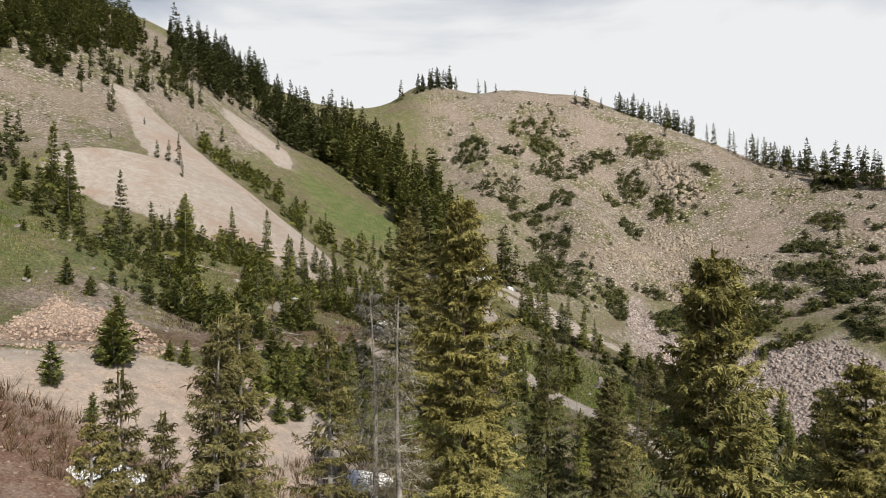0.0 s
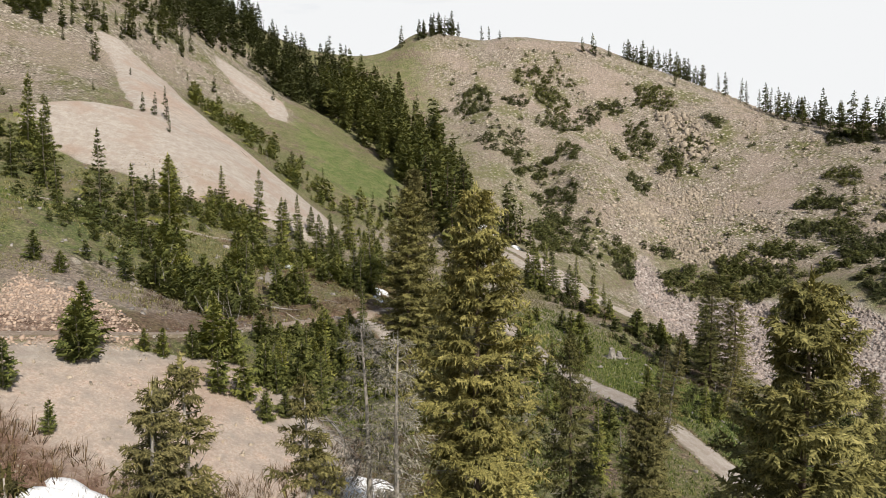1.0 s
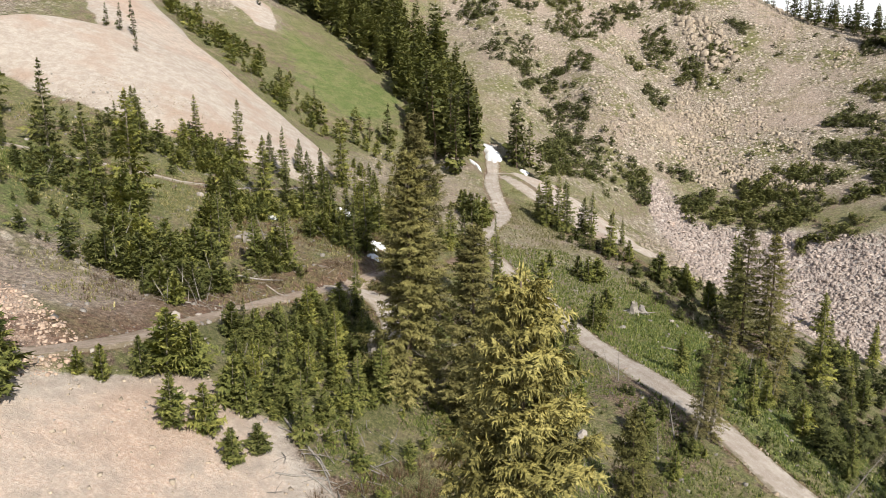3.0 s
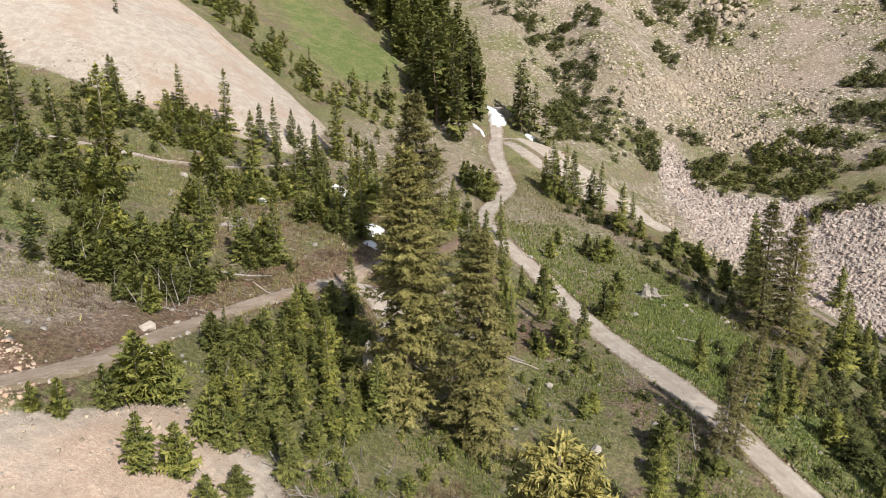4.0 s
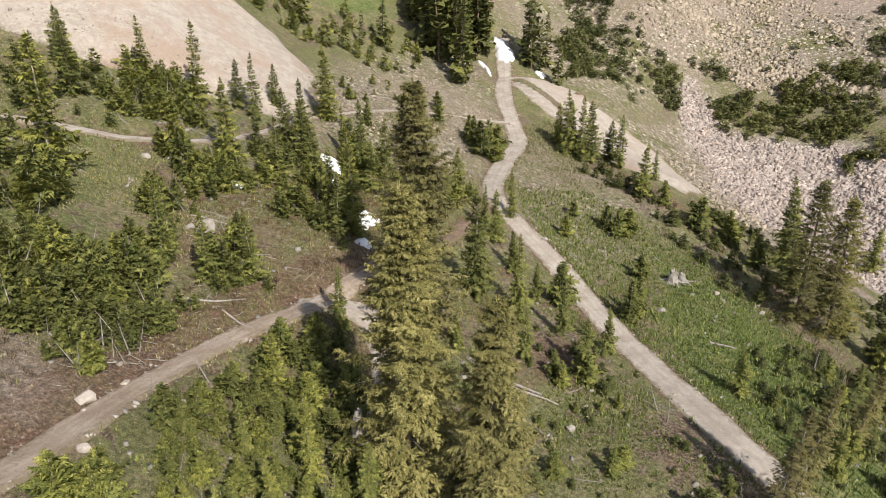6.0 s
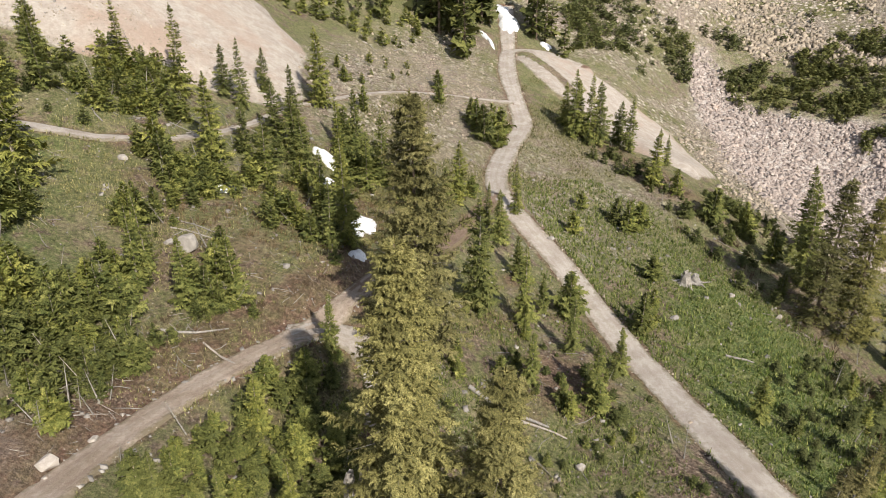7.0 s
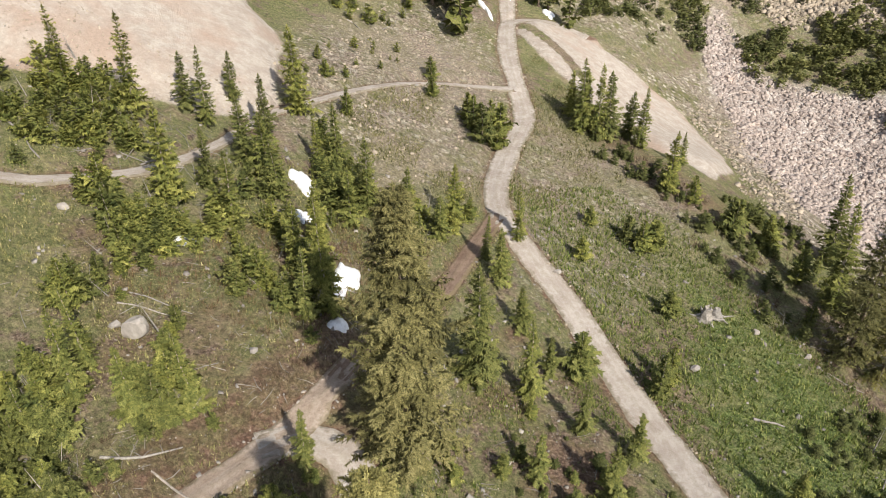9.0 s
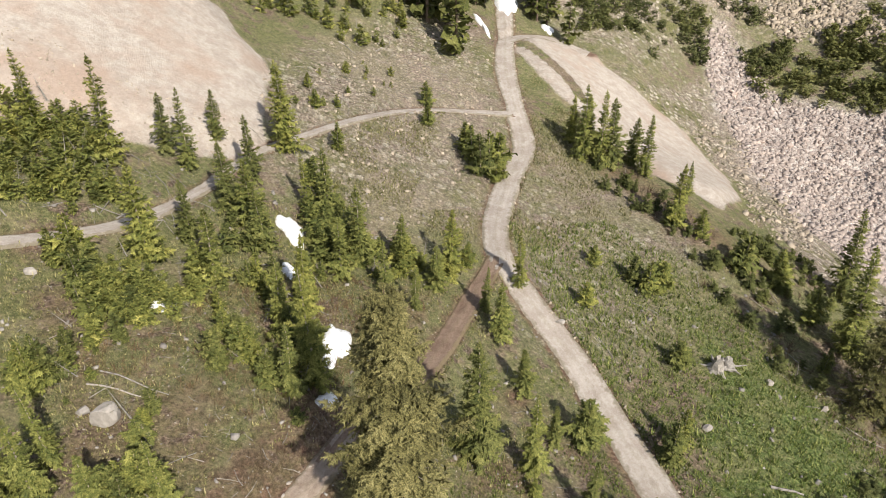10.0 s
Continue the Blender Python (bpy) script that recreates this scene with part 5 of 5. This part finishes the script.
# ---- grass and brush
def tufts(name, places, mat, label, category, seed, blades=4, wide=0.28, spread=0.6):
    r = np.random.default_rng(seed)
    p = np.asarray(places)
    n = len(p)
    z = height(p[:, 0], p[:, 1])
    a = r.uniform(0, 6.283, (n, blades))
    out = r.uniform(0.1, 1.0, (n, blades)) * spread
    h = p[:, 2][:, None] * r.uniform(0.6, 1.2, (n, blades))
    base = np.stack([p[:, 0][:, None] + np.cos(a) * out * h * 0.5, p[:, 1][:, None] + np.sin(a) * out * h * 0.5, np.repeat(z[:, None] - 0.02, blades, 1)], -1)
    side = np.stack([-np.sin(a), np.cos(a), np.zeros_like(a)], -1) * (h * wide * 0.5)[..., None]
    tip = base + np.stack([np.cos(a) * h * out, np.sin(a) * h * out, h], -1)
    v = np.stack([base - side, base + side, tip], 2).reshape(-1, 3)
    tagged(new(name, mesh_of(name, v, np.arange(len(v), dtype=np.int32).reshape(-1, 3), mat)), label, category, kind="stuff")


tufts("grass", strew(24000, [(5, 114), (16, 119), (26, 112), (31, 100), (39, 88), (44, 68), (26, 56), (17, 68), (13, 84), (9, 98)], 0.16, 0.5, 21), GRASS, "lush green meadow grass below the track", "grass", 1)
tufts("grass", strew(24000, [(-60, 60), (-20, 60), (6, 70), (4, 110), (-20, 106), (-50, 104)], 0.12, 0.34, 22, 5.0), DRY_GRASS, "dry grass on the slope between the firs", "grass", 2)
tufts("grass", strew(16000, [(-16, 60), (-4, 78), (8, 96), (18, 64), (30, 50), (0, 46)], 0.13, 0.36, 23, 4.0), GRASS, "green grass on the bank below the roads", "grass", 3)
tufts("grass", strew(12000, [(-18, 104), (-6, 106), (8, 112), (18, 118), (24, 132), (12, 150), (8, 140), (4, 116), (-4, 112), (0, 136), (-8, 126)], 0.12, 0.36, 30, 5.0), DRY_GRASS, "dry grass on the slopes beside the bend", "grass", 10)
tufts("grass", strew(16000, [(-48, 86), (-30, 96), (-36, 74), (-60, 60), (-80, 70), (-66, 100)], 0.14, 0.38, 31, 7.0), GRASS, "green grass on the upper slope", "grass", 11)
tufts("brush", strew(400, [(-24, 60), (-18, 70), (-10, 80), (-9, 84), (-18, 76), (-26, 66)], 0.25, 0.55, 25), TWIG, "reddish-brown leafless brush on the road bank", "brush", 5, 16, 0.07, 1.3)
tufts("brush", strew(600, [(-36, 44), (-22, 36), (-8, 34), (-4, 46), (-8, 48), (-14, 40), (-26, 42)], 0.4, 1.0, 26), TWIG, "leafless brown brush under the mound", "brush", 6, 16, 0.07, 1.2)
tufts("brush", strew(700, [(-22, 86), (-12, 100), (-2, 100), (-4, 90), (-12, 84)], 0.3, 0.7, 27), TWIG, "brown brush between the young firs", "brush", 7, 14, 0.07, 1.3)
tufts("brush", strew(800, [(18, 138), (28, 118), (40, 110), (36, 96), (50, 90), (36, 64), (26, 70), (32, 92), (22, 116)], 0.35, 0.9, 28), TWIG, "grey-brown brush in the gully", "brush", 8, 14, 0.07, 1.2)
tufts("brush", strew(500, [(-8, 50), (0, 58), (2, 50), (-4, 44)], 0.3, 0.7, 29), TWIG, "brown brush and litter under the spruces", "brush", 9, 14, 0.07, 1.3)


# ---- fallen wood
def log(x, y, length, turn, thick, label="bleached fallen log lying on the slope", limbs=0):
    a, r = radians(turn), thick * 0.72
    d = Vector((math.cos(a), math.sin(a), 0))
    line = []
    for k in range(5):
        s = (k / 4 - 0.5) * length
        q = Vector((x, y, 0)) + d * s + Vector((-d.y, d.x, 0)) * 0.04 * length * math.sin(k * 1.3 + x)
        line.append((q.x, q.y, spot(q.x, q.y) + r * 0.8))
    ob = new("fallen_log", None)
    ob.location = (x, y, spot(x, y))
    tagged(ob, label, "log", "fallen logs")
    inv = Matrix.Translation(-ob.location)
    v, f = tube(line, [r, r * 0.95, r * 0.85, r * 0.7, r * 0.5], 7)
    trunk = child("log_trunk", soften(mesh_of("log_trunk", [inv @ q for q in v], f, DEADWOOD)), ob)
    rr = np.random.default_rng(int(abs(x) * 97 + abs(y) * 13))
    for _ in range(limbs):
        k = int(rr.integers(1, 4))
        p = Vector(line[k])
        t = p + Vector((rr.normal(0, 1), rr.normal(0, 1), rr.uniform(0.2, 0.9))).normalized() * length * rr.uniform(0.12, 0.25)
        v, f = tube([p, (p + t) / 2 + Vector((0, 0, 0.06)), t], [r * 0.35, r * 0.25, r * 0.1], 5)
        child("branch", soften(mesh_of("branch", [inv @ q for q in v], f, DEADWOOD)), trunk)


log(22.9, 87.8, 2.3, -12, 0.16, "pale sawn log lying in the meadow")
log(-31.4, 97.6, 4.2, -38, 0.14)
log(-19.3, 84.6, 3.4, -6, 0.08, limbs=1)
log(-18.6, 85.3, 4.2, -12, 0.07)
log(-13.6, 72.6, 5.2, -38, 0.09, "curved bleached log above the dirt track", 2)
log(-16.4, 74.8, 3.8, 20, 0.12, "weathered twisted log among the young firs", 4)
log(2.6, 75.7, 5.4, -20, 0.22, "forked bleached tree fallen on the grass bank", 5)
log(4.6, 74.8, 3.6, -14, 0.13, limbs=2)
log(-8.8, 53.6, 5.2, -52, 0.10, "thin bleached pole fallen below the mound", 1)
log(-7.8, 52.2, 4.4, -60, 0.09, limbs=1)
log(-8.2, 51.0, 3.2, 8, 0.08)
log(-6.9, 50.2, 4.0, -40, 0.08, limbs=1)
log(-9.3, 61.6, 3.8, -46, 0.07, "thin bent bleached branch on the bank", 1)
log(-8.9, 90.2, 4.0, 4, 0.10, "log lying at the foot of the snow", 0)
log(-10.6, 95.2, 3.4, -22, 0.09)
log(-22.4, 99.2, 2.6, 30, 0.14, "bleached uprooted log beside the upper path", 4)
log(-23.6, 100.6, 3.0, 68, 0.12, "bleached broken log beside the upper path", 3)
log(16.2, 113.8, 3.2, -28, 0.06)
log(17.6, 106.8, 2.4, -25, 0.05)
log(36.6, 103.4, 3.0, 15, 0.10, limbs=3)
log(33.2, 95.4, 3.2, -20, 0.09, limbs=2)
log(30.4, 84.0, 3.4, 40, 0.09, limbs=2)
log(34.0, 79.6, 3.6, -30, 0.10, limbs=3)
log(12.4, 100.0, 2.2, -62, 0.07)
log(9.2, 97.6, 2.0, -70, 0.07)
log(-3.8, 137.0, 2.2, -60, 0.06)
log(-12.4, 143.0, 3.0, -40, 0.12, limbs=1)
log(-8.6, 146.0, 2.6, 60, 0.10)
log(-36.4, 136.0, 2.4, -36, 0.08, "small weathered log lying on the tailings")
log(0.6, 52.6, 2.4, 30, 0.08, limbs=2)
log(4.2, 58.2, 3.0, -15, 0.08, limbs=2)
log(-24.2, 70.4, 2.8, 25, 0.09, "bleached log among the young firs", 4)
log(-22.0, 67.2, 2.4, -15, 0.09, "bleached log among the young firs", 4)
log(-19.6, 70.8, 2.2, 40, 0.08, "bleached log among the young firs", 4)


def sticks(name, places, label, seed, mat=DEADWOOD):
    """Thin dead sticks lying about: x, y and length."""
    r = np.random.default_rng(seed)
    p = np.asarray(places)
    n = len(p)
    a = r.uniform(0, 6.283, n)
    d = np.stack([np.cos(a), np.sin(a)], 1) * (p[:, 2] / 2)[:, None]
    e0, e1 = p[:, :2] - d, p[:, :2] + d
    w = 0.014 + 0.012 * p[:, 2] * r.uniform(0.6, 1.4, n)
    z0, z1 = height(*e0.T) + w, height(*e1.T) + w + 0.25 * p[:, 2] * (r.uniform(0, 1, n) < 0.3)
    q0, q1 = np.column_stack([e0, z0]), np.column_stack([e1, z1])
    bend = (q0 + q1) / 2 + np.column_stack([r.normal(0, 0.06, (n, 2)) * p[:, 2:3], np.maximum(0, height(*((e0 + e1) / 2).T) + w - (z0 + z1) / 2)])
    s = np.column_stack([-d[:, 1], d[:, 0], np.zeros(n)]) / (p[:, 2] / 2)[:, None]
    up = np.array([0, 0, 1.0])
    rings = []
    for c, k in ((q0, 1.0), (bend, 0.8), (q1, 0.35)):
        ww = (w * k)[:, None]
        rings += [c + s * ww - up * ww * 0.6, c + up * ww, c - s * ww - up * ww * 0.6]
    v = np.stack(rings, 1).reshape(-1, 3)
    f = np.array([(o + k, o + (k + 1) % 3, o + 3 + (k + 1) % 3, o + 3 + k) for o in (0, 3) for k in range(3)])
    f = (f[None] + (np.arange(n) * 9)[:, None, None]).reshape(-1, 4)
    tagged(new(name, mesh_of(name, v, f, mat)), label, "dead branches", kind="stuff")


sticks("dead_branches", strew(300, [(-30, 66), (-32, 90), (-20, 102), (-8, 100), (-6, 84), (-18, 66)], 0.4, 1.9, 141), "bleached sticks littering the slope between the firs", 1)
sticks("dead_branches", strew(150, [(-26, 66), (-25, 76), (-17, 76), (-15, 70), (-20, 63)], 0.4, 1.5, 142), "bleached dead branches tangled among young firs", 2)
sticks("dead_branches", strew(200, [(-4, 70), (0, 96), (8, 92), (16, 70), (10, 56), (0, 56)], 0.5, 2.2, 143), "grey sticks lying on the grassy bank", 3)
sticks("dead_branches", strew(220, [(22, 116), (34, 112), (46, 100), (40, 76), (28, 66), (31, 92)], 0.5, 2.8, 144), "bleached dead branches in the gully brush", 4)
sticks("dead_branches", strew(90, [(-12, 54), (-4, 58), (-3, 46), (-9, 46)], 0.8, 3.6, 145), "fallen grey branches under the mound", 5)
sticks("dead_branches", strew(150, [(-36, 98), (-22, 98), (-16, 106), (-30, 108)], 0.6, 2.4, 146), "bleached dead branches below the tailings", 6)
sticks("dead_branches", strew(160, [(-18, 112), (-20, 132), (-12, 150), (2, 160), (4, 140), (-6, 120)], 0.5, 2.2, 147), "grey sticks scattered on the dry slope", 7)


def stump(x, y, tall, r, label, lean=0):
    ob = new("stump")
    ob.matrix_world = pose(x, y, spot(x, y) - 0.05, lean, 0, 0)
    tagged(ob, label, "stump", "weathered stumps")
    rr = np.random.default_rng(int(abs(x) * 7 + y))
    v, f = tube([(0, 0, 0), (0.03, 0, tall * 0.3), (-0.02, 0.04, tall * 0.7), (0.05, 0, tall)], [r * 1.5, r, r * 0.85, r * 0.55], 9)
    v = [q + Vector((rr.normal(0, 0.07), rr.normal(0, 0.07), rr.normal(0, 0.12) * (q.z > tall * 0.9))) * r * 2 for q in v]
    trunk = child("stump_trunk", mesh_of("stump_trunk", v, f, DEADWOOD), ob)
    for k in range(5):
        a = k * 1.26 + rr.uniform(-0.4, 0.4)
        d = Vector((math.cos(a), math.sin(a), 0))
        v, f = tube([d * r * 0.6 + Vector((0, 0, 0.25 * tall)), d * r * 1.8 + Vector((0, 0, 0.1)), d * r * rr.uniform(2.4, 4.2) + Vector((0, 0, rr.uniform(-0.1, 0.25)))], [r * 0.4, r * 0.25, r * 0.08], 5)
        child("root", soften(mesh_of("root", v, f, DEADWOOD)), trunk)


stump(22.0, 100.2, 1.5, 0.55, "grey weathered stump with splayed roots in the meadow", 12)
stump(23.2, 100.6, 1.0, 0.42, "grey broken stump in the meadow", -8)
stump(-6.0, 64.7, 3.2, 0.34, "pale barkless broken trunk beside the spruce", 4)
stump(-5.5, 65.0, 2.6, 0.26, "pale barkless broken trunk beside the spruce", -6)
stump(-15.4, 79.0, 1.2, 0.18, "bleached stub among the young firs", 8)


# ---- lingering snow
def snow(x, y, a, b, turn, thick, label, seed):
    rings, spokes = 7, 36
    r = np.random.default_rng(seed)
    ph = r.uniform(0, 6.28, 4)
    w = np.linspace(0, 2 * math.pi, spokes, endpoint=False)
    edge = 1 + 0.22 * np.sin(2 * w + ph[0]) + 0.16 * np.sin(3 * w + ph[1]) + 0.09 * np.sin(5 * w + ph[2]) + 0.06 * np.sin(9 * w + ph[3])
    c, s = math.cos(radians(turn)), math.sin(radians(turn))
    v = [(x, y, spot(x, y) + thick)]
    for k in range(1, rings + 1):
        u = k / rings
        px, py = a * u * edge * np.cos(w), b * u * edge * np.sin(w)
        gx, gy = x + px * c - py * s, y + px * s + py * c
        gz = height(gx, gy) + thick * (1 - u ** 3) + 0.06 * thick * fbm(gx, gy, 0.8, 3, seed) - (0.12 if k == rings else 0)
        v += list(zip(gx, gy, gz))
    f = [(0, 1 + k, 1 + (k + 1) % spokes) for k in range(spokes)]
    for k in range(rings - 1):
        o = 1 + k * spokes
        f += [(o + i, o + spokes + i, o + spokes + (i + 1) % spokes, o + (i + 1) % spokes) for i in range(spokes)]
    tagged(new("snow_patch", soften(mesh_of("snow_patch", v, f, SNOW))), label, "snow", "lingering snow patches")


snow(-13.0, 104.0, 1.0, 2.0, 15, 0.5, "rounded patch of old white snow between the firs", 1)
snow(-12.2, 98.8, 0.7, 1.2, 25, 0.35, "small patch of old snow between the firs", 2)
snow(-8.2, 91.6, 0.95, 2.3, 8, 0.45, "long patch of old snow beside a fir", 3)
snow(-8.0, 86.4, 0.7, 0.6, 0, 0.3, "small remnant of old snow above the track", 4)
snow(-19.1, 92.0, 0.8, 0.7, -30, 0.3, "broken remnant of old snow among young firs", 5)
snow(9.6, 175.5, 1.9, 6.0, 0, 0.9, "snowbank lingering on the road under the trees", 6)
snow(5.4, 163.5, 0.6, 3.2, 15, 0.4, "thin strip of old snow beside the road", 7)
snow(16.2, 168.6, 0.9, 1.4, 0, 0.5, "small snow patch under the dark firs", 8)
snow(-17.6, 37.6, 2.4, 1.2, 0, 0.4, "dirty snow patch below the mound", 9)
snow(-5.2, 46.4, 1.8, 1.2, 20, 0.4, "dirty snow patch among dead branches", 10)
snow(-14.4, 36.6, 1.2, 0.8, 0, 0.3, "dirty snow patch below the mound", 11)
snow(-8.5, 104.0, 0.5, 1.4, 10, 0.3, "thin strip of old snow between the firs", 12)
